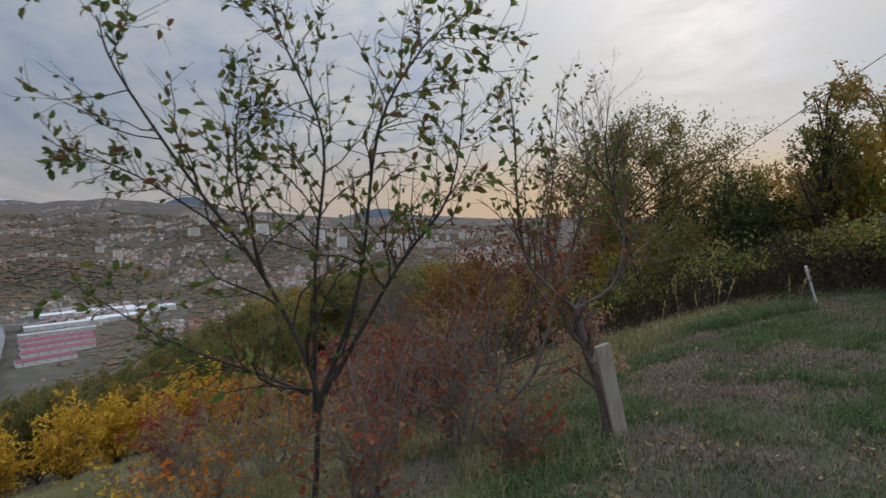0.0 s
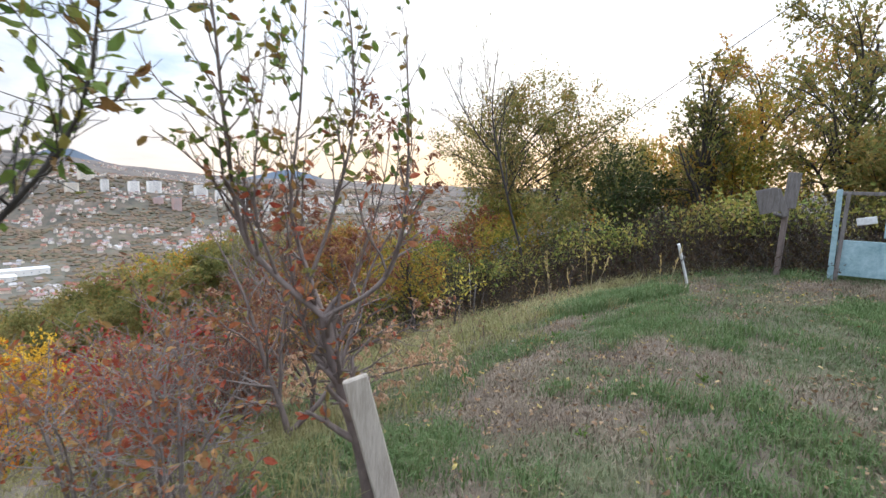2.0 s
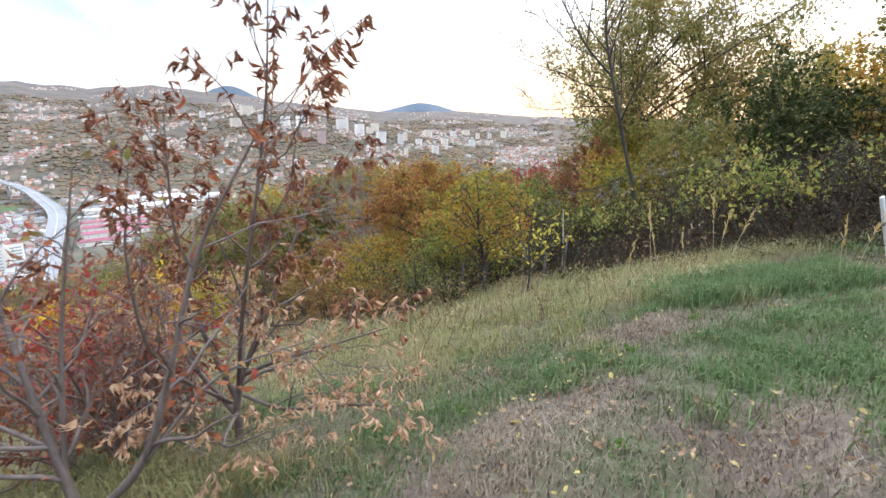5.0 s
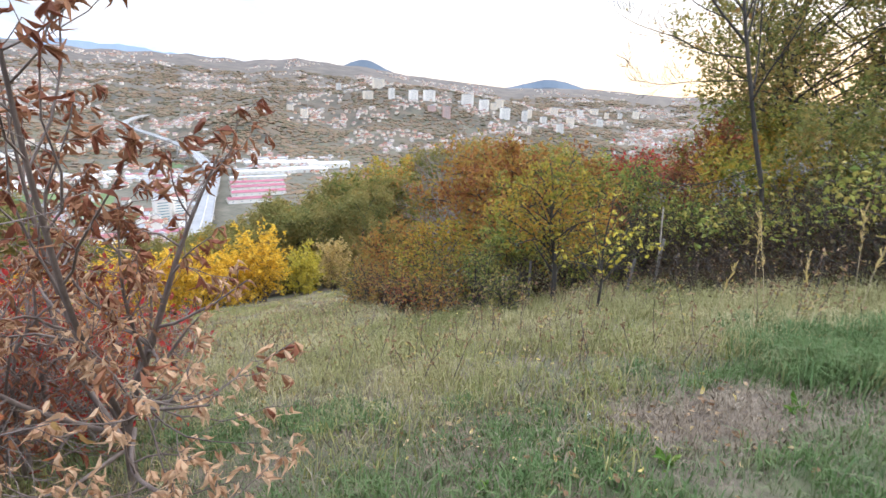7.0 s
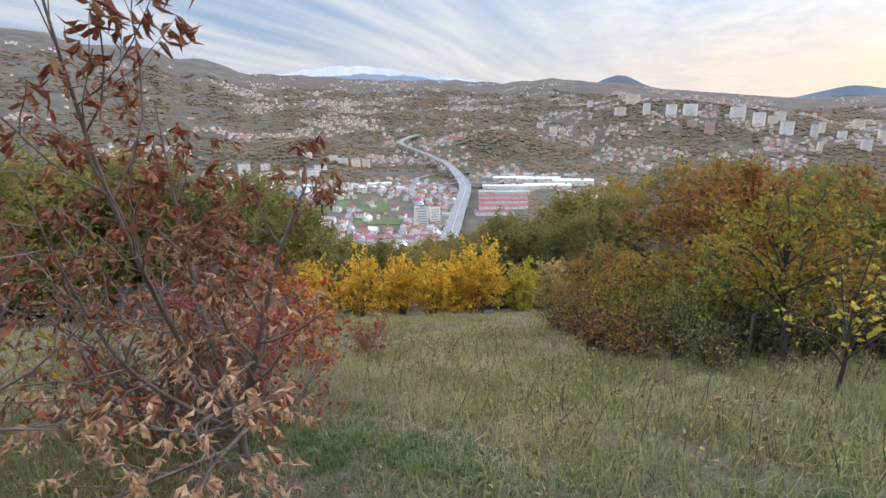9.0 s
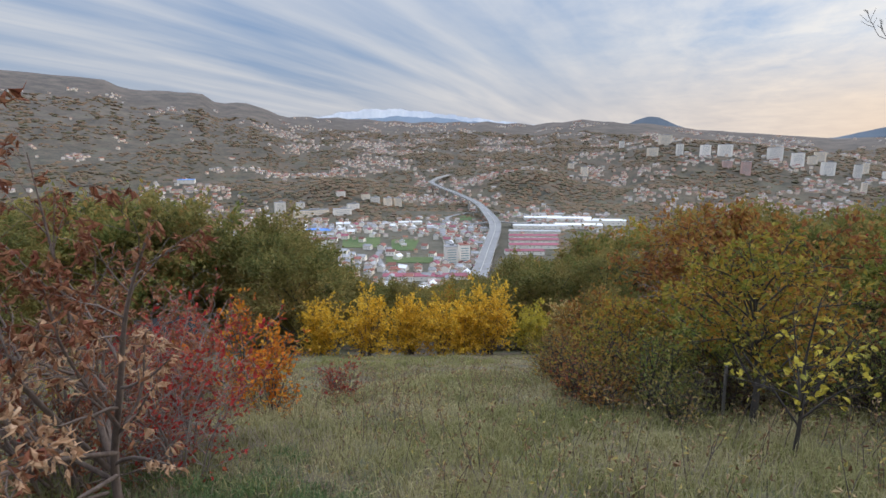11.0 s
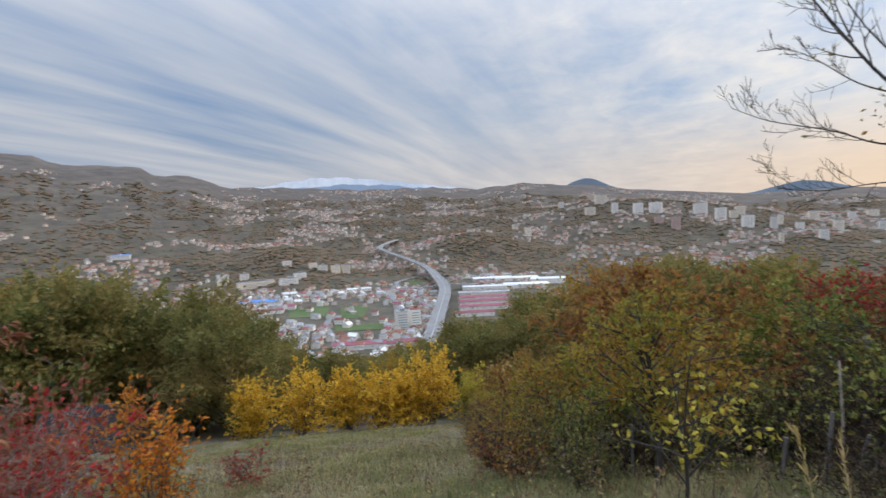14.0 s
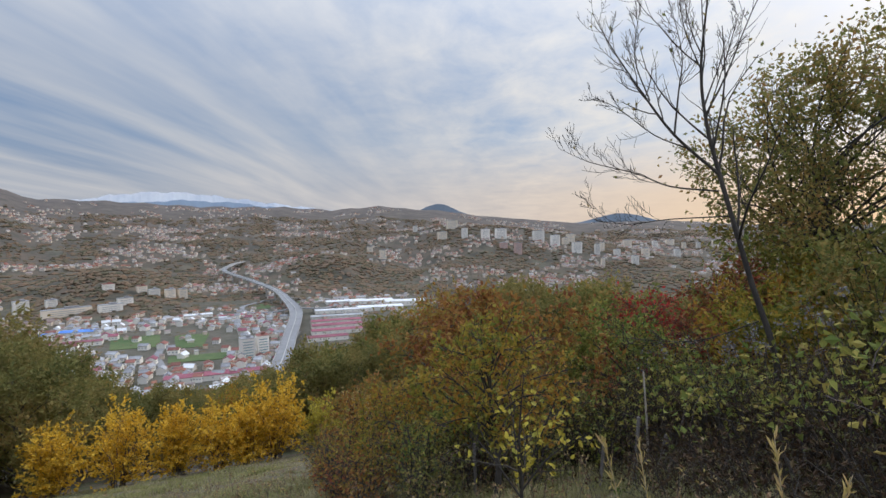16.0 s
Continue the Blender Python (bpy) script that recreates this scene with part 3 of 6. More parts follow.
def build_ground():
    geo, rings, secs = Geo(), 300, 360
    rad = np.concatenate([[0], 0.12 * (4880 / 0.12) ** (np.arange(rings) / (rings - 1))])
    ang = np.arange(secs) * 2 * math.pi / secs
    X, Y = 2.6 + rad[1:, None] * np.cos(ang), 4.2 + rad[1:, None] * np.sin(ang)
    Z = ground(X, Y)
    verts = np.concatenate([[[2.6, 4.2, gz(2.6, 4.2)]], np.stack([X, Y, Z], -1).reshape(-1, 3)])
    faces = [(0, 1 + j, 1 + (j + 1) % secs) for j in range(secs)]
    faces += [(1 + i * secs + j, 1 + (i + 1) * secs + j, 1 + (i + 1) * secs + (j + 1) % secs, 1 + i * secs + (j + 1) % secs) for i in range(rings - 1) for j in range(secs)]
    geo.add(verts, faces)
    tagged(part("ground", geo, MAT["ground"], smooth=True), "grassy hillside falling to a town valley with wooded hills", "ground", kind="structure")


build_ground()


def backdrop_range(name, dist, elev, material, label, b0, b1):
    """A far mountain range: a thick ridge of land along an arc."""
    geo, bs = Geo(), np.arange(b0, b1, 0.25)
    verts, faces = [], []
    for i, b in enumerate(bs):
        h = math.tan(radians(elev(b))) * dist + 1.5
        for d, z in ((dist - 160, -200), (dist - 60, h * 0.6 - 20), (dist, h), (dist + 20, -200)):
            verts.append((4 - math.sin(radians(b)) * d, 6 + math.cos(radians(b)) * d, z))
        if i:
            faces += [(4 * i - 4 + k, 4 * i - 3 + k, 4 * i + 1 + k, 4 * i + k) for k in range(3)]
    geo.add(verts, faces)
    tagged(part(name, geo, material), label, "mountain", kind="structure")


def rough(b, s):
    return 0.5 * math.sin(b * 1.3 + s) + 0.3 * math.sin(b * 2.9 + 2 * s) + 0.2 * math.sin(b * 6.1 + s)


backdrop_range("backdrop_mountains", 4700, lambda b: 2.4 + 0.3 * bump(b, 53, 8) + 0.13 * rough(b, 1.0) - 2.2 * (1 - bump(b, 53, 18)), MAT["mountain"], "pale haze-blue distant mountain range", 20, 84)
backdrop_range("backdrop_snow_peaks", 4820, lambda b: 2.85 + 0.7 * bump(b, 56, 7) + 0.14 * rough(b * 1.6, 3.0) - 2.6 * (1 - bump(b, 53, 19)), MAT["snow"], "snow-covered peaks on the horizon", 20, 84)
backdrop_range("backdrop_cone_hill", 4100, lambda b: 0.55 + 1.93 * math.exp(-abs((b - 27.4) / 3.3) ** 1.7) + 0.04 * rough(b * 2, 2.0), MAT["far_hill"], "haze-blue wooded cone hill beyond the town", 19, 34)
backdrop_range("backdrop_low_hill", 4200, lambda b: 0.1 + 1.12 * math.exp(-abs((b - 7.8) / 3.4) ** 2) + 0.03 * rough(b * 2, 5.0), MAT["far_hill"], "low haze-blue wooded hill on the horizon", -2, 16)


# ---- trees of the garden ----
def rel(base, pts):
    return [tuple(np.array(p) - np.array(base)) for p in pts]


def apple_tree():
    b = (-0.75, 2.95, gz(-0.75, 2.95))
    y = 2.95
    j = (-0.73, y, 0.55)
    stems = [
        ([b, (-0.72, y, 0.1), j, (-1.08, y + 0.1, 1.22), (-1.49, y, 1.85), (-1.86, y - 0.1, 2.5), (-1.96, y - 0.1, 2.82)], 0.026, 0.004),
        ([(-0.73, y, 0.3), (-0.74, y + 0.15, 1.3), (-0.68, y + 0.2, 2.1), (-0.9, y + 0.15, 2.7), (-0.98, y + 0.15, 2.95)], 0.017, 0.003),
        ([(-0.72, y, 0.35), (-0.42, y - 0.05, 1.15), (-0.27, y - 0.12, 2.1), (0.0, y - 0.2, 2.55), (0.2, y - 0.2, 2.72)], 0.017, 0.003),
        ([(-0.6, y, 0.55), (-0.2, y + 0.2, 1.25), (0.16, y + 0.22, 1.75), (0.27, y + 0.25, 2.5)], 0.018, 0.003),
        ([(-0.76, y, 0.45), (-1.0, y - 0.1, 0.6), (-1.59, y - 0.15, 0.85), (-2.2, y - 0.1, 1.2)], 0.015, 0.003),
        ([(-1.05, y + 0.1, 1.15), (-1.25, y + 0.15, 1.9), (-1.2, y + 0.2, 2.6)], 0.012, 0.003),
        ([(-1.25, y, 1.5), (-1.75, y - 0.1, 1.85), (-2.25, y - 0.1, 2.05)], 0.009, 0.002),
    ]
    stems = [(rel(b, p), r0, r1) for p, r0, r1 in stems]
    spec = dict(kids=[(26, 0.27, 50, 0.05), (5, 0.45, 48, 0.03)], leaf_level=1, leaf_rate=7.5, wobble=0.2, twig=0.0022)
    make_tree("apple_tree", b, stems, spec, 3, "young many-stemmed fruit tree with sparse green and reddish leaves", bark="bark_dark",
              crowns=(("l_redmix", 0.045, 0.08, -9, 0.5), ("l_green", 0.04, 0.09, 0.5, 9)))


def pear_tree():
    b = (1.24, 3.22, gz(1.24, 3.22))
    f = np.array((1.025, 3.27, 0.94))
    stems = [
        ([b, (1.19, 3.22, 0.35), (1.08, 3.26, 0.7), tuple(f)], 0.036, 0.028),
        ([tuple(f), tuple(f + (0.22, -0.02, 0.13)), tuple(f + (0.32, 0.02, 0.32)), tuple(f + (0.36, 0.1, 0.7)), tuple(f + (0.34, 0.1, 1.25))], 0.017, 0.003),
        ([tuple(f), tuple(f + (-0.18, 0.03, 0.15)), tuple(f + (-0.34, 0.05, 0.36)), tuple(f + (-0.4, 0.05, 0.8)), tuple(f + (-0.42, 0.0, 1.2)), tuple(f + (-0.46, 0, 1.5))], 0.019, 0.003),
        ([tuple(f), tuple(f + (-0.06, 0.12, 0.12)), tuple(f + (-0.16, 0.2, 0.45)), tuple(f + (-0.12, 0.22, 0.9)), tuple(f + (-0.08, 0.2, 1.55))], 0.015, 0.003),
        ([tuple(f + (-0.07, 0.12, 0.14)), tuple(f + (0.03, 0.18, 0.45)), tuple(f + (0.12, 0.2, 0.9)), tuple(f + (0.08, 0.2, 1.5))], 0.011, 0.003),
        ([tuple(f + (-0.2, 0.03, 0.18)), tuple(f + (-0.26, -0.1, 0.5)), tuple(f + (-0.2, -0.12, 1.1))], 0.009, 0.002),
        ([(1.09, 3.26, 0.66), (0.98, 3.3, 0.8), (0.9, 3.33, 1.02), (0.86, 3.34, 1.4)], 0.012, 0.003),
    ]
    stems = [(rel(b, p), r0, r1) for p, r0, r1 in stems]
    spec = dict(kids=[(22, 0.26, 38, 0.1), (4, 0.42, 40, 0.05)], leaf_level=1, leaf_rate=8.5, wobble=0.15, twig=0.0017)
    spec["from"] = 0.3
    make_tree("pear_tree", b, stems, spec, 11, "forked young pear tree with drooping green and red leaves", bark="bark_red",
              crowns=(("l_redmix", 0.035, 0.065, -9, 1.5), ("l_green", 0.035, 0.065, 1.5, 9)), droop=0.6)
    # the board that props it
    root = thing("prop_board", (1.32, 3.16, gz(1.32, 3.16)), "bleached wooden board propped against the pear trunk", "board")
    g = Geo()
    slab(g, (0.105, 0.03, 0.72), 0.006, pose(-0.075, 0.0, 0.31, 4, -15, 12))
    part("plank", g, MAT["plank"], root)


def plum_tree():
    b = (0.68, 4.75, gz(0.68, 4.75))
    z = b[2]
    stems = [
        ([b, (0.62, 4.76, z + 0.25), (0.5, 4.8, z + 0.6), (0.35, 4.85, z + 1.1), (0.1, 4.9, z + 1.6)], 0.03, 0.004),
        ([(0.66, 4.75, z + 0.08), (0.95, 4.78, z + 0.4), (1.12, 4.8, z + 0.85), (1.25, 4.85, z + 1.3), (1.5, 4.9, z + 1.75)], 0.024, 0.004),
        ([(0.6, 4.77, z + 0.3), (0.62, 4.85, z + 0.9), (0.75, 4.9, z + 1.6)], 0.014, 0.003),
        ([(0.98, 4.78, z + 0.42), (1.25, 4.9, z + 0.75), (1.6, 5.1, z + 0.85)], 0.01, 0.002),
        ([(0.55, 4.8, z + 0.4), (0.2, 4.75, z + 0.6), (-0.2, 4.7, z + 0.75)], 0.012, 0.003),
    ]
    stems = [(rel(b, p), r0, r1) for p, r0, r1 in stems]
    spec = dict(kids=[(12, 0.34, 45, 0.05), (4, 0.4, 45, 0.02)], leaf_level=1, leaf_rate=5, wobble=0.15, twig=0.0015)
    make_tree("plum_tree", b, stems, spec, 21, "small fruit tree with bare greyish stems and few red leaves", bark="bark_red",
              crowns=(("l_redmix", 0.035, 0.06, -9, 9),), droop=0.3)


def peach_tree():
    b = (0.72, 5.95, gz(0.72, 5.95))
    z = b[2]
    stems = [
        ([b, (0.75, 5.95, z + 0.4), (0.95, 6.0, z + 0.9), (1.15, 6.05, z + 1.4), (1.3, 6.15, z + 1.78)], 0.03, 0.004),
        ([(0.74, 5.95, z + 0.3), (0.55, 5.9, z + 0.9), (0.5, 5.85, z + 1.5), (0.55, 5.8, z + 2.15)], 0.022, 0.003),
        ([(0.72, 5.95, z + 0.2), (0.3, 6.0, z + 0.7), (0.05, 6.1, z + 1.2)], 0.02, 0.004),
        ([(0.8, 5.96, z + 0.5), (1.15, 5.7, z + 0.75), (1.5, 5.5, z + 0.95), (1.85, 5.4, z + 1.12)], 0.016, 0.003),
        ([(0.78, 5.95, z + 0.35), (1.2, 5.6, z + 0.5), (1.65, 5.4, z + 0.68), (1.9, 5.3, z + 0.75)], 0.014, 0.003),
        ([(0.9, 5.98, z + 0.7), (1.05, 5.8, z + 1.2), (1.15, 5.75, z + 1.6)], 0.012, 0.003),
        ([(0.75, 5.9, z + 0.25), (1.0, 5.3, z + 0.45), (1.35, 5.1, z + 0.7)], 0.013, 0.003),
        ([(0.76, 5.92, z + 0.4), (1.0, 5.62, z + 1.1), (1.22, 5.42, z + 1.75), (1.34, 5.33, z + 2.2), (1.4, 5.28, z + 2.6)], 0.016, 0.003),
        ([(0.7, 5.93, z + 0.3), (0.55, 5.5, z + 0.8), (0.6, 5.3, z + 1.4), (0.75, 5.2, z + 1.9)], 0.015, 0.003),
    ]
    stems = [(rel(b, p), r0, r1) for p, r0, r1 in stems]
    spec = dict(kids=[(12, 0.34, 42, 0.04), (4, 0.4, 40, 0.02)], leaf_level=1, leaf_rate=26, wobble=0.17, twig=0.0017, tips=True)
    make_tree("peach_tree", b, stems, spec, 31, "small peach tree with curled hanging brown and tan leaves", bark="bark_red",
              crowns=(("l_tan", 0.045, 0.08, -9, 0.5), ("l_brown", 0.045, 0.085, 0.45, 9)), wide=0.26, droop=1.6, curl=0.9)


def shrub(name, x, y, height, width, seed, mat_name, label, leaf=(0.04, 0.06), rate=16, stems=9, bark="bark", lean=0.1, wide=0.55, category="shrub", group="", level=1, detail=True, kids=None, droop=0.0, more=(), count=0):
    """A many-stemmed bush: stems fan from the ground and carry shoots."""
    rng = np.random.default_rng(seed)
    b = (x, y, gz(x, y))
    st = []
    for i in range(stems):
        a, rr = rng.random() * 2 * math.pi, (0.25 + 0.75 * rng.random()) * width * 0.5
        h = height * (0.72 + 0.28 * rng.random()) * (1 - 0.3 * (rr / (width * 0.5)) ** 2)
        tip = np.array([math.cos(a) * rr, math.sin(a) * rr, h])
        foot = np.array([math.cos(a), math.sin(a), 0]) * 0.12 * width * rng.random()
        mid = foot * 0.5 + tip * np.array([0.38, 0.38, 0.55]) + rng.normal(size=3) * 0.04 * height
        r = 0.009 * height ** 0.6
        st.append(([tuple(foot - np.array([0, 0, 0.08])), tuple(mid), tuple(tip)], r * (0.7 + 0.6 * rng.random()), 0.0025))
    spec = dict(kids=kids or ([(11, 0.4, 52, 0.04), (4, 0.45, 50, 0.03)] if detail else [(9, 0.42, 52, 0.04), (3, 0.45, 50, 0.03)]), leaf_level=level, leaf_rate=rate, wobble=0.2, twig=0.002)
    spec["from"] = 0.06
    return make_tree(name, b, st, spec, seed, label, category, bark, ((mat_name, *leaf, -9999, 9999), *more), wide=wide, group=group, detail=detail, droop=droop, count=count, spread=0.032 * height)


def crown_tree(name, x, y, centre, radii, seed, label, crowns, limbs=24, bark="bark_dark", trunk_r=0.07, fork=0.3, rate=14, count=8000, spread=0.1, kids=None, stems=1, category="tree", group="", hollow=0.55, droop=0.1):
    """A tree whose limbs reach out to an uneven crown: centre and radii of the crown above the foot at x, y."""
    rng = np.random.default_rng(seed)
    base = np.array([x, y, gz(x, y)])
    c, r = np.array(centre, float) - base, np.array(radii, float)
    st, axes = [], []
    for k in range(stems):
        a = rng.random() * 2 * math.pi
        off = np.array([math.cos(a), math.sin(a), 0]) * (0.0 if stems == 1 else 0.45)
        top = c + off * r + np.array([0, 0, 0.55 * r[2]])
        foot = np.array([0, 0, -0.1]) + off * 0.15 * r
        m1, m2 = foot + (top - foot) * 0.35 + rng.normal(size=3) * 0.05 * r, foot + (top - foot) * 0.7 + rng.normal(size=3) * 0.07 * r
        axes.append(spline([foot, m1, m2, top]))
        st.append(([tuple(foot), tuple(m1), tuple(m2), tuple(top)], trunk_r / stems ** 0.4, 0.008))
    for i in range(limbs):
        axis = axes[i % stems]
        z = 1.85 * (i + rng.random()) / limbs - 0.85
        a = i * 2.4 + rng.random()
        h = math.sqrt(max(0.0, 1 - z * z))
        way = np.array([math.cos(a) * h, math.sin(a) * h, z])
        tip = c + r * way * (hollow + (1 - hollow) * rng.random() ** 0.6)
        s0 = float(np.clip(fork + (0.9 - fork) * (z + 0.6) / 1.6 * (0.7 + 0.3 * rng.random()), fork * 0.8, 0.93))
        p = axis[int(s0 * (len(axis) - 1))]
        m = p + (tip - p) * 0.5 + np.array([0, 0, 0.12 * r[2]]) + rng.normal(size=3) * 0.07 * r
        st.append(([tuple(p), tuple(m), tuple(tip)], trunk_r * (0.42 - 0.2 * s0), 0.005))
    spec = dict(kids=kids or [(8, 0.36, 48, 0.06), (4, 0.42, 46, 0.04)], leaf_level=1, leaf_rate=rate, wobble=0.2, twig=0.0035)
    spec["from"] = 0.3
    return make_tree(name, tuple(base), st, spec, seed, label, category, bark, crowns, detail=False, droop=droop, count=count, spread=spread, group=group)


def sapling():
    b = (2.94, 10.5, gz(2.94, 10.5))
    stems = [([(0, 0, -0.05), (0.01, 0, 0.4), (-0.02, 0.02, 0.85), (0.03, 0, 1.45)], 0.022, 0.004), ([(0, 0, 0.32), (-0.25, 0, 0.6), (-0.5, 0.05, 0.8)], 0.01, 0.003), ([(0, 0, 0.36), (0.22, 0.05, 0.68), (0.5, 0.05, 0.95)], 0.011, 0.003),
             ([(0, 0, 0.4), (0.05, -0.2, 0.7), (0.12, -0.4, 0.95)], 0.009, 0.003), ([(0, 0, 0.5), (-0.12, 0.15, 0.9), (-0.2, 0.2, 1.25)], 0.009, 0.003), ([(0, 0, 0.45), (0.15, 0.1, 0.85), (0.3, 0.1, 1.25)], 0.009, 0.003)]
    spec = dict(kids=[(8, 0.4, 45, 0.05), (3, 0.42, 45, 0.02)], leaf_level=1, leaf_rate=4.5, wobble=0.15, twig=0.002)
    make_tree("sapling", b, stems, spec, 76, "thin sapling with scattered lemon-yellow leaves", bark="bark_dark", crowns=(("l_lemon", 0.05, 0.085, -9999, 9999),), wide=0.65, droop=0.5)


apple_tree()
pear_tree()
plum_tree()
peach_tree()

shrub("peach_tree", 0.0, 5.75, 1.75, 2.1, 32, "l_brown", "second peach tree thick with curled red-brown leaves", (0.05, 0.08), 12, 12, "bark_red", category="tree", wide=0.28, droop=1.4, count=1500)
# red and orange bushes below the peach tree
shrub("smoke_bush", -0.85, 6.5, 1.5, 2.2, 41, "l_crimson", "crimson-leaved smoke bush with many fine grey twigs", (0.045, 0.075), 10, 16, "bark_pale", count=2800)
shrub("smoke_bush", 0.1, 6.4, 0.95, 1.6, 42, "l_crimson", "low crimson-leaved bush with grey twigs", (0.03, 0.05), 8, 12, "bark_pale", count=1000)
shrub("orange_shrub", -2.2, 8.0, 1.2, 1.2, 43, "l_orange", "small shrub with glowing orange leaves", (0.05, 0.085), 12, 7, count=700)
shrub("orange_shrub", -3.2, 8.0, 1.45, 1.7, 47, "l_orange", "spreading shrub with orange and yellow leaves", (0.05, 0.085), 10, 10, count=1300)
shrub("smoke_bush", -4.0, 7.3, 1.2, 1.7, 48, "l_crimson", "crimson-leaved bush lower on the slope", (0.05, 0.085), 9, 11, "bark_pale", count=1300)
shrub("red_shrub", -2.6, 9.3, 0.7, 0.9, 44, "l_crimson", "low dark red shrub in the dry meadow", (0.03, 0.05), 14, 7, count=800)
# the tangle round the apple tree
for x, y, h, w, m, lab in ((-0.35, 2.6, 0.75, 0.9, "l_redmix", "red-brown bramble at the apple tree's foot"), (-1.5, 2.9, 0.7, 1.0, "l_orange", "orange and yellow leaved low shrub"),
                           (-2.4, 3.3, 0.65, 1.0, "l_yellow", "yellow-leaved low shrub on the slope"), (0.25, 3.7, 1.15, 1.1, "l_redmix", "rust-red shrub with thin stems"),
                           (-0.5, 4.3, 1.5, 1.6, "l_redmix", "rust-red leaved bush behind the apple tree"), (0.55, 2.95, 0.55, 0.6, "l_redmix", "withered red leaves on thin stems"),
                           (-1.6, 4.6, 1.3, 1.6, "l_autumn", "green and orange bush on the slope"), (-2.9, 5.6, 1.1, 1.8, "l_autumn", "dull autumn bush on the slope")):
    shrub("shrub", x, y, h, w, int(100 + 10 * (x + 5) + y), m, lab, (0.04, 0.07), 5, 10, "bark_pale" if y > 3.5 else "bark_red")

# the row of yellow bushes at the meadow's lower edge
for i, (x, y, h, w, m) in enumerate(((-14.4, 15.0, 2.5, 2.0, "l_yellow"), (-12.7, 16.1, 3.1, 2.3, "l_yellow"), (-12.3, 18.0, 2.2, 1.6, "l_yellow"), (-11.3, 18.8, 2.7, 1.8, "l_yellow"), (-10.8, 19.7, 2.4, 1.5, "l_yellow"), (-10.3, 20.7, 3.2, 1.9, "l_yellow"),
                                     (-9.6, 22.6, 2.5, 1.6, "l_lemon"), (-9.3, 24.8, 2.6, 2.0, "l_straw"))):
    shrub("yellow_bush", x, y, h * (1.0 + 0.1 * math.sin(4.0 * i)), w * 0.86, 60 + i, m, "bush in bright yellow autumn leaf" if m != "l_straw" else "bush in pale straw autumn leaf", (0.09, 0.15), 16, 15, "bark", group="row of yellow bushes", detail=False, count=3600)

# trees and bushes right of the meadow
crown_tree("autumn_tree", 0.7, 15.0, (0.9, 14.9, -1.15), (2.3, 2.0, 1.7), 71, "round tree turning from green to rust orange", (("l_autumn", 0.08, 0.13, -9999, -1.6), ("l_rust", 0.08, 0.13, -1.6, 9999)), limbs=34, count=11000, spread=0.13)
crown_tree("autumn_tree", 2.3, 11.6, (2.15, 11.9, -0.35), (1.0, 0.9, 0.85), 74, "small tree in yellow-green and orange leaf", (("l_autumn", 0.055, 0.09, -9999, 9999),), limbs=22, trunk_r=0.045, count=3000, spread=0.07, fork=0.35)
crown_tree("autumn_tree", 3.4, 15.6, (3.2, 15.4, -0.95), (1.4, 1.3, 1.1), 78, "small tree in green and yellow leaf", (("l_vine", 0.07, 0.11, -9999, 9999),), limbs=22, trunk_r=0.05, count=4500, spread=0.1)
crown_tree("autumn_bush", -1.6, 14.8, (-1.7, 14.8, -2.75), (1.25, 1.2, 1.15), 72, "bush with rust and orange leaves", (("l_rust", 0.06, 0.1, -9999, 9999),), limbs=24, trunk_r=0.035, stems=3, fork=0.15, count=4500, spread=0.09, category="shrub")
crown_tree("autumn_bush", 0.1, 13.1, (0.1, 13.0, -1.95), (1.05, 0.95, 1.0), 73, "loose bush with green and yellow leaves", (("l_autumn", 0.05, 0.09, -9999, 9999),), limbs=24, trunk_r=0.03, stems=3, fork=0.15, count=3600, spread=0.08, category="shrub")
crown_tree("green_bush", 1.35, 12.9, (1.35, 12.9, -1.5), (0.9, 0.9, 0.9), 75, "loose green bush beside the autumn trees", (("l_vine", 0.05, 0.09, -9999, 9999),), limbs=20, trunk_r=0.03, stems=3, fork=0.15, count=3000, spread=0.08, category="shrub")
crown_tree("thinning_tree", -2.6, 21.5, (-2.6, 21.5, -2.4), (1.9, 1.9, 2.3), 79, "brown tree thinning to bare grey twigs", (("l_brown", 0.06, 0.1, -9999, 9999),), limbs=40, bark="bark_pale", trunk_r=0.08, count=900, spread=0.1, kids=[(10, 0.4, 42, 0.1), (6, 0.42, 40, 0.08)], rate=0.8)
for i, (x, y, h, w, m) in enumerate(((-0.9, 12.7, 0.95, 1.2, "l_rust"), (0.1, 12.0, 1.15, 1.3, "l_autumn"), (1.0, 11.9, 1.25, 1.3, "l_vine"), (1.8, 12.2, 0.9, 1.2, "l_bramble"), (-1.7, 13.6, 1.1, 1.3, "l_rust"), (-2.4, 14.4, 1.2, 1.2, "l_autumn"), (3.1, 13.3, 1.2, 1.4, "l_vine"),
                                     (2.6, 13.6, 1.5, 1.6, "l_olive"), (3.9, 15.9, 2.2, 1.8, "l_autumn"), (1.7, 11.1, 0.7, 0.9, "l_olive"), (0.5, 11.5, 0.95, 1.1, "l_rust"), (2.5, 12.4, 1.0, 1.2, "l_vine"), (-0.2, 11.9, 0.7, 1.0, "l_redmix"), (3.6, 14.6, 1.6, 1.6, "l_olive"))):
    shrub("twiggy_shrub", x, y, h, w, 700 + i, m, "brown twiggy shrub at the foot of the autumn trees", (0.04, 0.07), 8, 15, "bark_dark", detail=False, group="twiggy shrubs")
sapling()
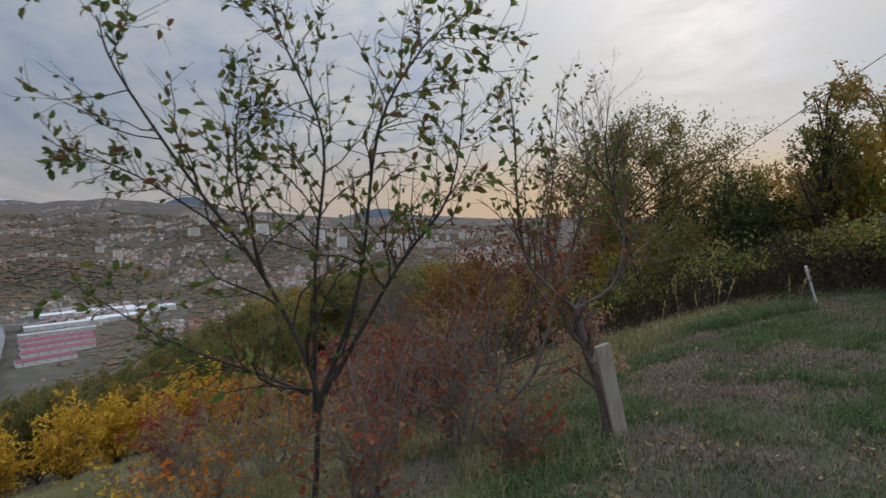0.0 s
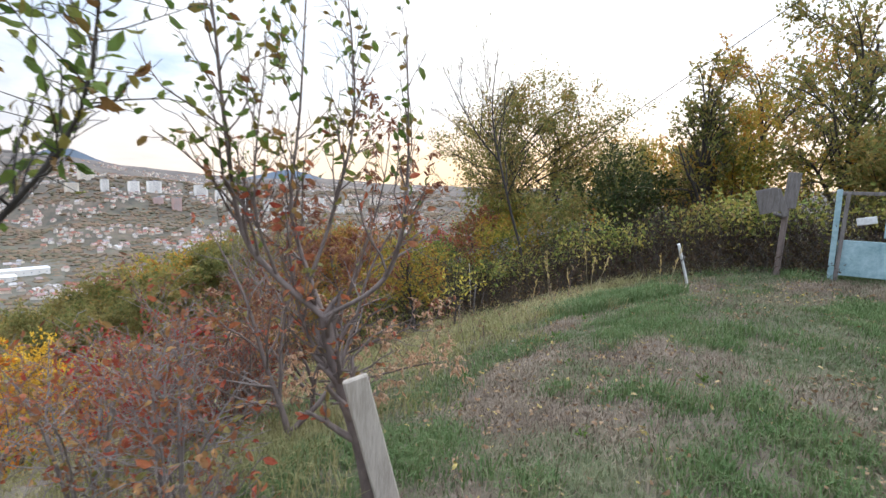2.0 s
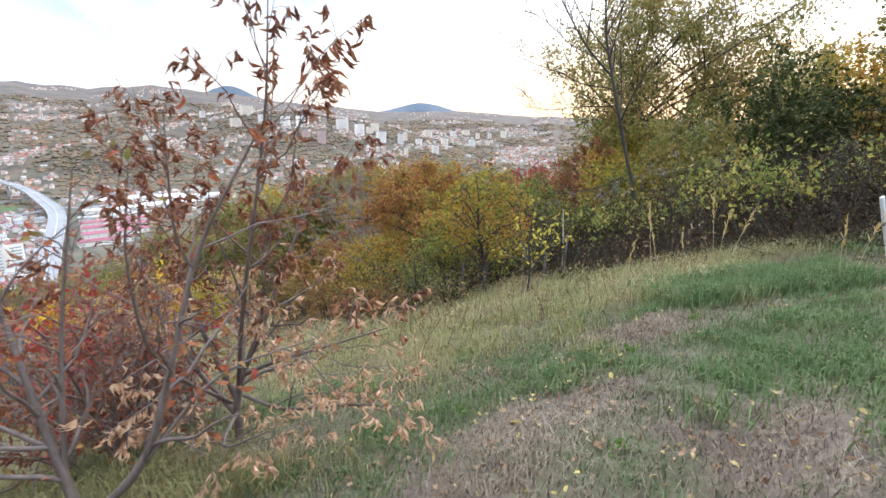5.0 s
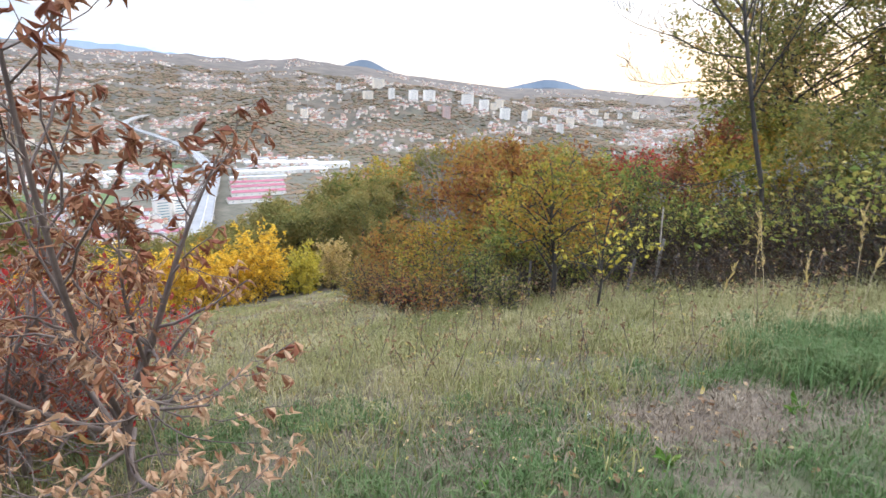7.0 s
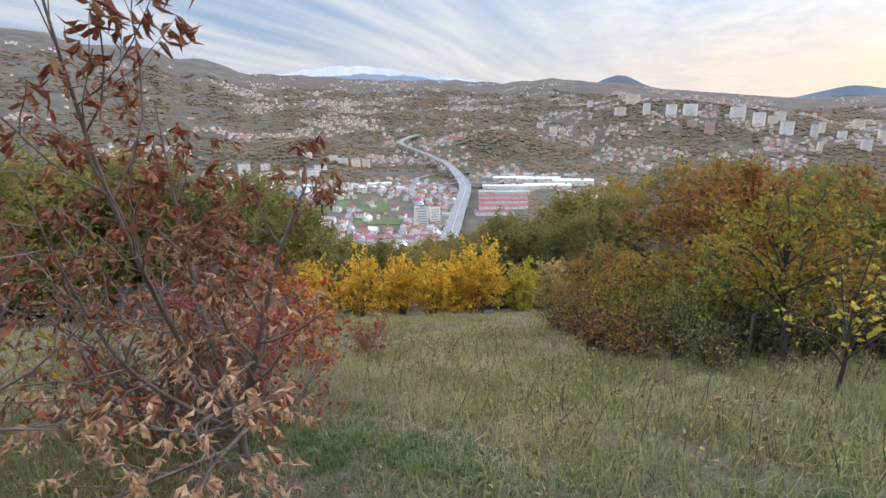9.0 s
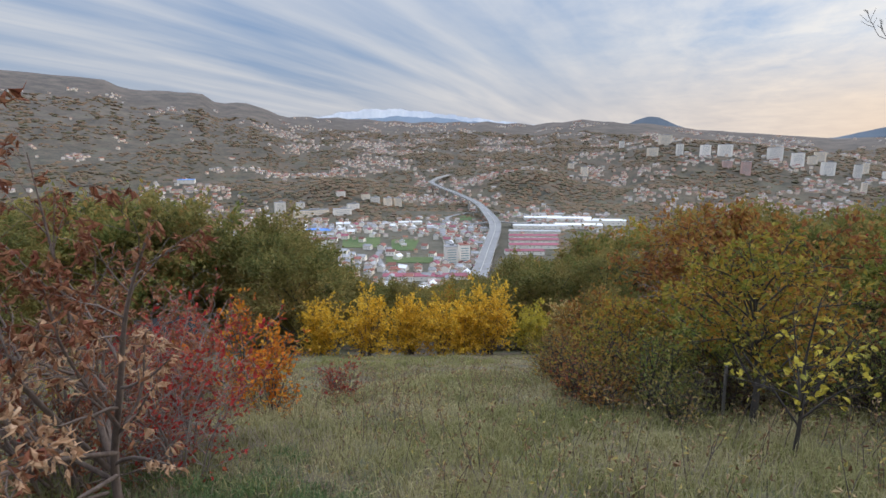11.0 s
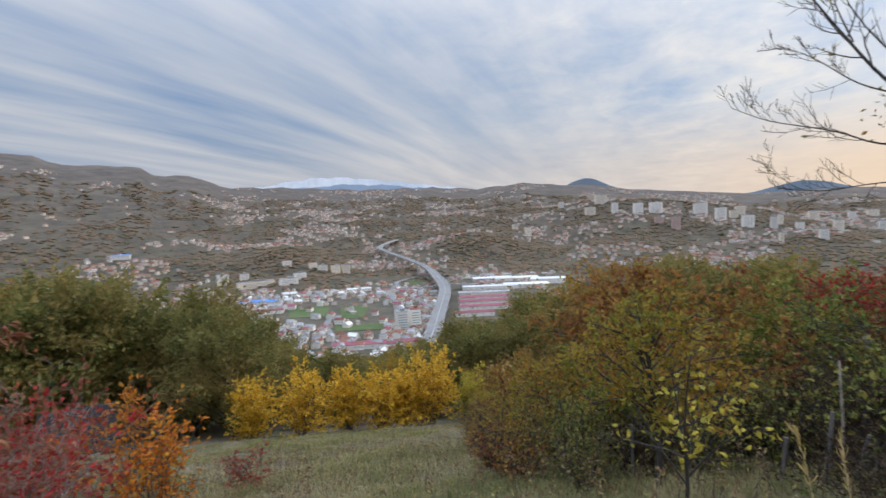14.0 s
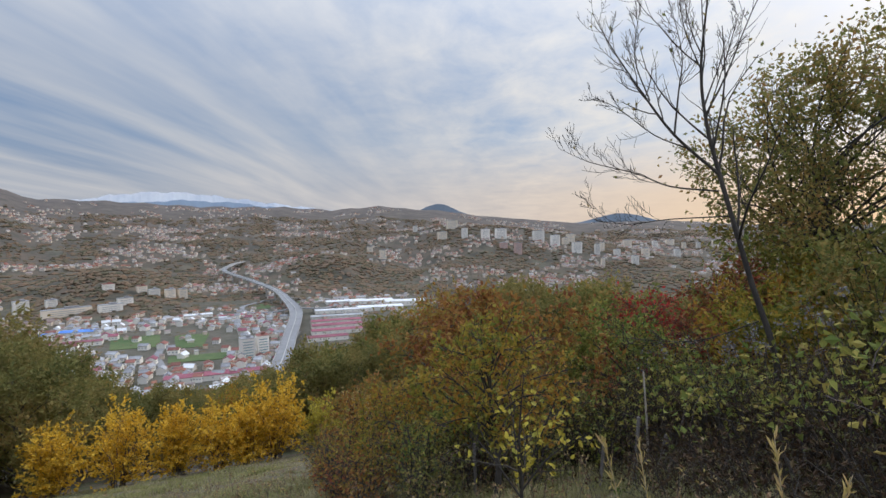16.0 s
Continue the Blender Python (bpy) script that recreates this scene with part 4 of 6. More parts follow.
crown_tree("red_tree", 3.4, 17.4, (3.3, 17.3, -0.9), (1.3, 1.2, 1.1), 77, "small tree in red leaf behind the thicket", (("l_crimson", 0.07, 0.11, -9999, 9999),), limbs=24, trunk_r=0.05, count=4500, spread=0.1)
crown_tree("red_tree", 5.0, 17.6, (5.0, 17.6, -0.3), (1.3, 1.2, 1.3), 80, "small tree in dark wine-red and brown leaf", (("l_redmix", 0.07, 0.11, -9999, 9999),), limbs=24, trunk_r=0.05, count=4500, spread=0.1)


# ---- the thicket and the trees beyond the grass ----
def thicket():
    rng = np.random.default_rng(5)
    line = spline([(2.7, 14.6, 0), (4.0, 13.9, 0), (5.4, 12.6, 0), (6.6, 10.9, 0), (7.6, 9.6, 0), (9.2, 8.4, 0), (11.5, 7.2, 0), (14, 6.4, 0)], 6)
    wood, g = Geo(), Geo()
    P, D = [], []
    for _ in range(3900):
        k = rng.random() * (len(line) - 2)
        i = int(k)
        p = line[i] + (line[i + 1] - line[i]) * (k - i) + np.array([*(rng.normal(size=2) * 0.45), 0])
        p[2] = gz(p[0], p[1]) - 0.03
        q = polyline(rng, p, (rng.normal() * 0.3, rng.normal() * 0.3, 1), 0.65 + 0.85 * rng.random(), 5, 0.16, -0.03)
        tube(wood, q, np.linspace(0.006, 0.002, len(q)), 3)
        for _ in range(13):
            P.append(q[rng.integers(1, len(q))] + rng.normal(size=3) * 0.09)
            D.append(rng.normal(size=3))
    near = spline([(3.9, 12.5, 0), (5.0, 11.3, 0), (6.1, 10.0, 0), (7.1, 8.9, 0), (8.3, 8.0, 0), (9.8, 7.2, 0)], 6)
    for _ in range(1500):
        k = rng.random() * (len(near) - 2)
        i = int(k)
        p = near[i] + (near[i + 1] - near[i]) * (k - i) + np.array([*(rng.normal(size=2) * 0.4), 0])
        p[2] = gz(p[0], p[1]) - 0.03
        q = polyline(rng, p, (rng.normal() * 0.5, rng.normal() * 0.5, 1), 0.3 + 0.5 * rng.random(), 4, 0.2, -0.08)
        tube(wood, q, np.linspace(0.005, 0.002, len(q)), 3)
        for _ in range(12):
            P.append(q[rng.integers(1, len(q))] + rng.normal(size=3) * 0.08)
            D.append(rng.normal(size=3))
    leaves(g, rng, P, D, 0.03 + 0.04 * rng.random(len(P)), 0.4, 0.3, False)
    # leafy vines that cover its top and hang over the front in swags
    v, P, D = Geo(), [], []
    for _ in range(430):
        k = rng.random() * (len(line) - 2)
        i = int(k)
        p = line[i] + (line[i + 1] - line[i]) * (k - i) + np.array([*(rng.normal(size=2) * 0.4), 0])
        swag = math.sin(2.3 * p[0] - 1.1 * p[1]) + 0.6 * math.sin(5.1 * p[0] + 3.0 * p[1])
        if swag < -0.2 and rng.random() < 0.8:
            continue
        p[2] = gz(p[0], p[1]) + 0.62 + 0.35 * rng.random() + 0.16 * swag
        q = polyline(rng, p, (rng.normal(), rng.normal() - 0.4, 0.5), 0.5 + 0.6 * rng.random(), 6, 0.25, -0.16)
        tube(v, q, np.linspace(0.005, 0.002, len(q)), 3)
        for _ in range(34):
            P.append(q[rng.integers(0, len(q))] + rng.normal(size=3) * 0.1)
            D.append(rng.normal(size=3) + (0, 0, -0.3))
    lv = Geo()
    leaves(lv, rng, P, D, 0.05 + 0.06 * rng.random(len(P)), 0.65, 0.3, False)
    cover = thing("vine_cover", (0, 0, 0), "yellow-green climbing vines over the bramble thicket", "vines", kind="stuff")
    part("stems", v, MAT["bark"], cover)
    part("crown", lv, MAT["l_vine"], cover)
    root = thing("bramble_thicket", (0, 0, 0), "dense dark brown bramble thicket along the grass edge", "thicket", kind="stuff")
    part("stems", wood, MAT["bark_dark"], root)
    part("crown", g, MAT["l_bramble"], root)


thicket()


def big_tree(name, at, height, spread, seed, mat_name, label, leaf, rate, bark="bark_dark", trunk_r=0.09, limbs=9, low=0.2, kids=None, more=(), droop=0.0, count=9000):
    rng = np.random.default_rng(seed)
    top = height * 0.82
    axis = polyline(rng, (0, 0, -0.1), (0.03, 0.02, 1), top, 7, 0.07, 0.05)
    stems = [([tuple(p) for p in axis], trunk_r, trunk_r * 0.25)]
    for i in range(limbs):
        s = low + (0.95 - low) * (i + rng.random() * 0.7) / limbs
        k = s * (len(axis) - 1)
        j = min(int(k), len(axis) - 2)
        p = axis[j] + (axis[j + 1] - axis[j]) * (k - j)
        a = i * 2.4 + rng.random()
        ln = spread * 0.5 * (1.1 - 0.45 * s) * (0.8 + 0.35 * rng.random())
        q = p + np.array([math.cos(a) * ln, math.sin(a) * ln, ln * (0.45 + 0.5 * s) + 0.05 * height])
        m = (p + q) / 2 + np.array([0, 0, 0.06 * height]) + rng.normal(size=3) * 0.08
        stems.append(([tuple(p), tuple(m), tuple(q)], trunk_r * (0.6 - 0.3 * s), 0.006))
    spec = dict(kids=kids or [(11, 0.45, 45, 0.05), (7, 0.42, 42, 0.05)], leaf_level=1, leaf_rate=rate, wobble=0.2, twig=0.004)
    return make_tree(name, at, stems, spec, seed, label, "tree", bark, ((mat_name, *leaf, -9999, 9999), *more), detail=False, droop=droop, count=count, spread=0.035 * height)


def on(x, y):
    return (x, y, gz(x, y))


crown_tree("hazel_tree", 7.2, 19.2, (7.5, 19.2, 2.0), (3.7, 3.2, 3.6), 81, "broad round tree with fine twigs and thinning olive leaves", (("l_vine", 0.09, 0.15, -9999, 1.2), ("l_olive", 0.08, 0.13, 1.2, 9999)), limbs=64, trunk_r=0.11, stems=4, fork=0.2, count=32000, spread=0.2, kids=[(9, 0.36, 46, 0.08), (6, 0.42, 44, 0.06)], rate=5, hollow=0.5)
crown_tree("hazel_tree", 11.0, 17.8, (11.0, 17.6, 1.4), (2.8, 2.4, 1.9), 82, "low bushy tree with yellow and orange leaves", (("l_autumn", 0.08, 0.12, -9999, 9999),), limbs=34, stems=3, fork=0.15, count=10000, spread=0.14)
crown_tree("ivy_tree", 8.9, 11.8, (8.85, 11.8, 2.85), (0.8, 0.8, 1.75), 83, "slim tree wrapped in ivy with yellowing leaves", (("l_ivy", 0.06, 0.1, -9999, 1.5), ("l_olive", 0.07, 0.12, 1.5, 9999)), limbs=34, trunk_r=0.1, fork=0.3, count=3300, spread=0.09, hollow=0.35)
big_tree("roadside_tree", on(11.2, 10.6), 5.2, 3.6, 84, "l_olive", "tree in brown and olive autumn leaf", (0.07, 0.12), 17, limbs=12, low=0.12)
big_tree("roadside_tree", on(13.0, 8.6), 5.2, 4.2, 85, "l_olive", "leafy tree beyond the thicket", (0.07, 0.12), 17, limbs=12, low=0.1)
big_tree("roadside_tree", on(12.5, 14.5), 4.6, 4.6, 86, "l_autumn", "low spreading tree in autumn leaf", (0.08, 0.13), 15, limbs=12, low=0.1)
for i, (x, y, h, w, m, lab) in enumerate(((6.6, 14.6, 2.0, 2.4, "l_olive", "green undergrowth behind the bramble thicket"), (7.8, 13.0, 2.3, 2.4, "l_ivy", "dark ivy-covered undergrowth"), (5.3, 15.4, 1.5, 2.0, "l_autumn", "yellow-green undergrowth bush"),
                                          (9.6, 11.6, 2.2, 2.4, "l_autumn", "autumn undergrowth beneath the ivy tree"), (10.9, 9.2, 2.2, 2.6, "l_olive", "olive undergrowth by the fence"), (4.9, 17.8, 2.2, 2.4, "l_redmix", "red and orange bush at the thicket's end"),
                                          (8.9, 15.4, 2.8, 2.8, "l_olive", "tall green undergrowth"), (12.6, 7.6, 2.4, 2.6, "l_olive", "green undergrowth at the field edge"), (10.4, 14.2, 2.6, 3.0, "l_autumn", "mixed autumn undergrowth"),
                                          (10.4, 8.5, 2.0, 2.2, "l_olive", "green undergrowth behind the old boards"), (12.0, 9.9, 2.2, 2.6, "l_autumn", "autumn undergrowth between the trees"), (6.2, 17.0, 2.2, 2.6, "l_autumn", "rusty undergrowth beneath the hazel"))):
    shrub("undergrowth", x, y, h + 0.9, w * 1.15, 300 + i, m, lab, (0.07, 0.12), 20, 12, "bark_dark", detail=False, count=7000)
for x, y, z in ((7.5, 14.45, 0.8), (7.3, 14.4, 0.5), (7.75, 14.5, 0.62)):
    g = Geo()
    rng = np.random.default_rng(int(x * 10))
    leaves(g, rng, rng.normal(size=(14, 3)) * 0.09 + (x, y, z), rng.normal(size=(14, 3)), 0.09 + 0.06 * rng.random(14), 0.7)
    tagged(part("leaf_cluster", g, MAT["l_orange"]), "cluster of orange leaves in the green undergrowth", "leaves", kind="stuff")


def bare_tree():
    b = (5.15, 13.5, gz(5.15, 13.5))
    f = (4.54, 13.64, 2.16)
    stems = [
        ([b, (5.2, 13.6, -0.24), (4.91, 13.62, 0.8), f, (4.39, 13.66, 2.79), (4.31, 13.7, 3.51), (4.37, 13.75, 4.38), (4.45, 13.8, 5.0)], 0.045, 0.006),
        ([f, (4.01, 13.6, 2.7), (3.61, 13.55, 3.29), (3.25, 13.5, 3.88), (2.98, 13.45, 4.4)], 0.024, 0.004),
        ([(4.01, 13.6, 2.7), (4.05, 13.7, 3.28), (4.08, 13.8, 3.8), (3.9, 13.9, 4.6)], 0.015, 0.003),
        ([(4.54, 13.64, 1.95), (3.97, 13.6, 2.03), (3.56, 13.5, 2.21), (2.96, 13.4, 2.39), (2.55, 13.35, 2.6)], 0.014, 0.003),
        ([(4.7, 13.63, 1.63), (3.97, 13.7, 1.6), (3.27, 13.75, 1.55), (2.85, 13.75, 1.91)], 0.01, 0.003),
        ([(5.0, 13.6, 0.32), (4.27, 13.55, 0.01), (3.28, 13.5, -0.02)], 0.01, 0.003),
        ([(3.71, 13.55, 3.17), (3.5, 13.7, 3.8), (3.55, 13.8, 4.5)], 0.011, 0.003),
        ([(4.38, 13.66, 2.88), (4.56, 13.6, 3.5), (4.72, 13.5, 4.1)], 0.009, 0.003),
        ([(4.2, 13.6, 2.5), (3.75, 13.8, 2.75), (3.3, 13.9, 3.15), (2.9, 13.9, 3.4)], 0.011, 0.003),
        ([(4.32, 13.7, 3.5), (4.1, 13.6, 4.1), (4.0, 13.5, 4.9)], 0.01, 0.003),
    ]
    stems = [(rel(b, p), r0, r1) for p, r0, r1 in stems]
    spec = dict(kids=[(18, 0.26, 40, 0.15), (6, 0.4, 40, 0.12)], leaf_level=1, leaf_rate=0.3, wobble=0.13, twig=0.0034)
    spec["from"] = 0.3
    make_tree("bare_tree", b, stems, spec, 91, "leaning leafless tree with dark upswept branches", bark="bark_dark", crowns=(("l_olive", 0.05, 0.08, -9, 99),), detail=False)


bare_tree()

# ---- woods on the slope below ----
def wood_master(name, height, spread, seed, mat_name, label):
    return big_tree(name, (0, 0, -400), height, spread, seed, mat_name, label, (0.17, 0.32), 6, trunk_r=0.1, limbs=16, low=0.05, kids=[(6, 0.5, 48, 0.04), (2, 0.5, 45, 0.0)], count=8500)


def gully(b):
    """How high the tree tops may stand, in degrees under the eye: low along the gully that opens to the town."""
    return np.interp(b, (8, 16, 22, 30, 38, 48, 60, 64, 70, 80), (-7.5, -6.5, -8, -10.5, -13.5, -16.2, -15.6, -12, -9, -6.5))


def hill_woods():
    rng = np.random.default_rng(17)
    kinds = [wood_master("woodland_tree", 7.5, 6.5, 201, "l_wood", "broad woodland tree in dull autumn leaf"), wood_master("woodland_tree", 9.0, 6.0, 202, "l_wood", "tall woodland tree in olive autumn leaf"),
             wood_master("woodland_tree", 6.0, 6.0, 203, "l_olive", "low woodland tree with olive leaves"), wood_master("woodland_tree", 8.0, 5.5, 204, "l_wood", "woodland tree thinning to bare twigs"),
             wood_master("woodland_tree", 7.0, 7.0, 205, "l_autumn", "woodland tree with yellow and rust leaves")]
    high = (7.5, 9.0, 6.0, 8.0, 7.0)
    for b in np.arange(-12, 112, 3.6):
        d = 26.0 + (6 if b < 30 else 0) - (4 if b > 66 else 0)
        while d < 150:
            bb, dd = b + rng.normal() * 1.4, d * (1 + rng.normal() * 0.05)
            x, y = 4 - math.sin(radians(bb)) * dd, 6 + math.cos(radians(bb)) * dd
            d *= 1.19
            if dd < 21 or (bb < 8 and dd < 34) or math.hypot(x + 17.4, y - 10) < 5:
                continue
            i = rng.choice(5, p=(0.3, 0.25, 0.2, 0.15, 0.1))
            cap = gully(bb) - 1.5 * rng.random()
            s = min(0.85 + 0.5 * rng.random(), (math.tan(radians(cap)) * dd + 1.5 - gz(x, y)) / (high[i] * 0.95))
            if s < 0.22:
                continue
            o = copy_thing(kinds[i], pose(x, y, gz(x, y) - 0.2, 0, 0, rng.random() * 360) @ Matrix.Scale(s, 4))
            tagged(o, group="woods on the slope")
    for k in kinds:
        for o in list(k.children_recursive) + [k]:
            bpy.data.objects.remove(o)
    # the rest of the slope: crowns too far to tell apart
    P, D = [], []
    for b in np.arange(-14, 112, 1.0):
        d = 130.0
        while d < 560:
            bb, dd = b + rng.normal() * 0.6, d * (1 + rng.normal() * 0.03)
            x, y = 4 - math.sin(radians(bb)) * dd, 6 + math.cos(radians(bb)) * dd
            d *= 1.07
            z = gz(x, y)
            if z < -146:
                break
            r = min(2.0 + 1.8 * rng.random(), 0.5 * (math.tan(radians(gully(bb))) * dd + 1.5 - z))
            if r < 0.8:
                continue
            q = rng.normal(size=(46, 3))
            q *= (r * (0.55 + 0.5 * rng.random((46, 1)))) / (np.linalg.norm(q, axis=1)[:, None] + 1e-9)
            P.append(q + (x, y, z + r * 0.9))
            D.append(q + rng.normal(size=(46, 3)) * r * 0.5)
    g = Geo()
    P, D = np.concatenate(P), np.concatenate(D)
    leaves(g, rng, P, D, 0.7 + 0.8 * rng.random(len(P)), 0.7, 0.3, False)
    tagged(part("slope_woods", g, MAT["l_wood"]), "dull autumn woods falling to the town", "woods", kind="stuff")


hill_woods()


# ---- the town in the valley ----
def viaduct():
    line = spline([(-250, 240, -140), (-354, 363, -138), (-400, 419, -138), (-461, 492, -138), (-583, 636, -136), (-680, 715, -130), (-761, 768, -123), (-915, 853, -120), (-1056, 920, -116), (-1146, 969, -111), (-1222, 1064, -106),
                   (-1279, 1151, -105), (-1340, 1230, -102), (-1458, 1296, -94)], 5)
    d = np.gradient(line, axis=0)
    d[:, 2] = 0
    d /= np.linalg.norm(d, axis=1)[:, None]
    side = np.stack([d[:, 1], -d[:, 0], d[:, 2]], 1)
    root = thing("viaduct", (0, 0, 0), "curving grey motorway viaduct on concrete piers", "bridge")
    n = len(line)

    def ribbon(name, offs, mat_name, w):
        g, prof = Geo(), offs
        k = len(prof)
        verts = np.concatenate([np.stack([line + side * (o * w)[:, None] + np.array([0, 0, z]) for o, z in prof], 1).reshape(-1, 3)])
        faces = [(i * k + j, (i + 1) * k + j, (i + 1) * k + (j + 1) % k, i * k + (j + 1) % k) for i in range(n - 1) for j in range(k)]
        g.add(verts, faces)
        part(name, g, MAT[mat_name], root)

    wide = np.interp(np.arange(n), (0, 15, 22, 30, n), (9, 8.5, 10, 6.5, 6)).astype(float)
    ribbon("deck", ((-1, -2), (1, -2), (1, 0), (-1, 0)), "asphalt", wide)
    for s in (-1, 1):
        g = Geo()
        prof = ((s * 1.0, -1.4), (s * 1.0, 1.1), (s * 0.97, 1.1), (s * 0.97, -1.4))
        verts = np.stack([line + side * (o * (wide + 0.4))[:, None] + np.array([0, 0, z]) for o, z in prof], 1).reshape(-1, 3)
        g.add(verts, [(i * 4 + j, (i + 1) * 4 + j, (i + 1) * 4 + (j + 1) % 4, i * 4 + (j + 1) % 4) for i in range(n - 1) for j in range(4)])
        part("parapet", g, MAT["concrete"], root)
    g = Geo()
    verts = np.stack([line + side * o + np.array([0, 0, z]) for o, z in ((-0.5, 0.03), (-0.5, 0.8), (0.5, 0.8), (0.5, 0.03))], 1).reshape(-1, 3)
    g.add(verts, [(i * 4 + j, (i + 1) * 4 + j, (i + 1) * 4 + (j + 1) % 4, i * 4 + (j + 1) % 4) for i in range(n - 1) for j in range(4)])
    part("median_barrier", g, MAT["concrete"], root)
    acc = 0.0
    for i in range(1, n):
        acc += float(np.linalg.norm(line[i] - line[i - 1]))
        if acc > 38:
            acc = 0
            x, y, z = line[i]
            h = z - 2 - gz(x, y)
            if h > 3:
                g = Geo()
                box(g, (3.0, 2.4, h), pose(0, 0, 0), 0.85)
                box(g, (12.0, 2.6, 1.4), pose(0, 0, h / 2 - 0.7))
                o = part("pier", g, MAT["concrete"], root)
                o.matrix_basis = pose(x, y, gz(x, y) + h / 2, 0, 0, math.degrees(math.atan2(side[i][1], side[i][0])))
    for pts, lab in (([(-620, 680, -137), (-655, 652, -143), (-705, 648, -146), (-765, 690, -147), (-775, 745, -145), (-720, 748, -134)], "slip road"),
                     ([(-615, 678, -137), (-600, 730, -143), (-630, 800, -146), (-700, 845, -147), (-738, 818, -145), (-716, 752, -134)], "slip road")):
        l2 = spline(pts, 6)
        d2 = np.gradient(l2, axis=0)
        d2[:, 2] = 0
        d2 /= np.linalg.norm(d2, axis=1)[:, None]
        s2 = np.stack([d2[:, 1], -d2[:, 0], d2[:, 2]], 1)
        g = Geo()
        verts = np.stack([l2 + s2 * o + np.array([0, 0, z]) for o, z in ((-4, -1.4), (4, -1.4), (4, 0), (-4, 0))], 1).reshape(-1, 3)
        g.add(verts, [(i * 4 + j, (i + 1) * 4 + j, (i + 1) * 4 + (j + 1) % 4, i * 4 + (j + 1) % 4) for i in range(len(l2) - 1) for j in range(4)])
        part("slip_road", g, MAT["asphalt"], root)
        for k in range(3, len(l2) - 1, 3):
            h = l2[k][2] - 1.6 + 150
            g = Geo()
            box(g, (1.6, 1.6, h), None, 0.9)
            o = part("pier", g, MAT["concrete"], root)
            o.matrix_basis = pose(l2[k][0], l2[k][1], -150 + h / 2)


viaduct()


def ground_patch(name, corners, mat_name, label, lift):
    g = Geo()
    v = [(x, y, gz(x, y) + lift) for x, y in corners] + [(x, y, gz(x, y) - 3) for x, y in corners]
    k = len(corners)
    g.add(v, [tuple(range(k))] + [(i, i + k, (i + 1) % k + k, (i + 1) % k) for i in range(k)])
    tagged(part(name, g, MAT[mat_name]), label, "ground", kind="structure")


ground_patch("pavement_town", [(-330, 300), (-470, 250), (-800, 330), (-1000, 420), (-900, 640), (-700, 860), (-520, 1000), (-400, 760), (-330, 480)], "yard", "built-up yards and streets of the town", 0.3)
ground_patch("field_a", [(-719, 423), (-677, 466), (-610, 420), (-649, 380)], "meadow_far", "green field among the houses", 1.4)
ground_patch("field_b", [(-653, 471), (-622, 503), (-560, 444), (-582, 421)], "meadow_far", "green field among the houses", 1.4)
ground_patch("field_c", [(-552, 390), (-501, 445), (-476, 424), (-526, 372)], "meadow_far", "green field beside a building site", 1.4)
ground_patch("field_d", [(-655, 660), (-705, 660), (-755, 700), (-765, 735), (-715, 735), (-660, 700)], "meadow_far", "round lawn inside the slip road", 1.4)
ground_patch("field_e", [(-625, 720), (-640, 790), (-700, 835), (-725, 810), (-705, 755)], "meadow_far", "round lawn inside the slip road", 1.4)
ground_patch("road_valley", [(-330, 300), (-402, 429), (-471, 511), (-578, 660), (-645, 790), (-665, 790), (-590, 640), (-490, 505), (-420, 420), (-345, 295)], "asphalt", "valley road under the viaduct", 0.9)
ground_patch("road_lane", [(-470, 340), (-560, 386), (-618, 436), (-668, 520), (-664, 566), (-672, 566), (-676, 520), (-626, 432), (-566, 380), (-474, 334)], "asphalt", "pale lane between fields", 0.9)


def gable(g, w, d, h, over=0.5, thick=0.35):
    """A pitched roof with its eaves, over walls w by d."""
    w, d = w / 2 + over, d / 2 + over
    v = [(-w, -d, 0), (w, -d, 0), (w, d, 0), (-w, d, 0), (-w, 0, h), (w, 0, h)]
    v += [(x, y, z - thick) for x, y, z in v]
    g.add(v, [(0, 1, 5, 4), (2, 3, 4, 5), (7, 6, 10, 11), (9, 8, 11, 10), (0, 6, 7, 1), (2, 8, 9, 3), (0, 4, 10, 6), (4, 3, 9, 10), (1, 7, 11, 5), (5, 11, 8, 2)])


def walls(g, w, d, h, peak):
    v = [(-w / 2, -d / 2, -3), (w / 2, -d / 2, -3), (w / 2, d / 2, -3), (-w / 2, d / 2, -3), (-w / 2, -d / 2, h), (w / 2, -d / 2, h), (w / 2, d / 2, h), (-w / 2, d / 2, h), (-w / 2, 0, h + peak), (w / 2, 0, h + peak)]
    g.add(v, [(0, 1, 5, 4), (2, 3, 7, 6), (1, 2, 6, 9, 5), (3, 0, 4, 8, 7)])


def building(name, x, y, w, d, h, peak, turn, wall_mat, roof_mat, label, windows=0, category="house", group="", z=None):
    root = thing(name, (x, y, gz(x, y) if z is None else z), label, category, group, turn)
    g = Geo()
    walls(g, w, d, h, peak * 0.92)
    part("wall", g, MAT[wall_mat], root)
    g = Geo()
    gable(g, w, d, peak, 0.5 if peak > 1 else 0.3)
    o = part("roof", g, MAT[roof_mat], root)
    o.location.z = h + 0.05
    if windows:
        g = Geo()
        box(g, (1.5, 0.12, 1.5))
        me = g.mesh("window", MAT["glass"])
        for i in range(windows):
            o = part("window", me, None, root)
            o.location = (-w / 2 + w * (i + 0.5) / windows, -d / 2 - 0.03, h * 0.55)
    return root


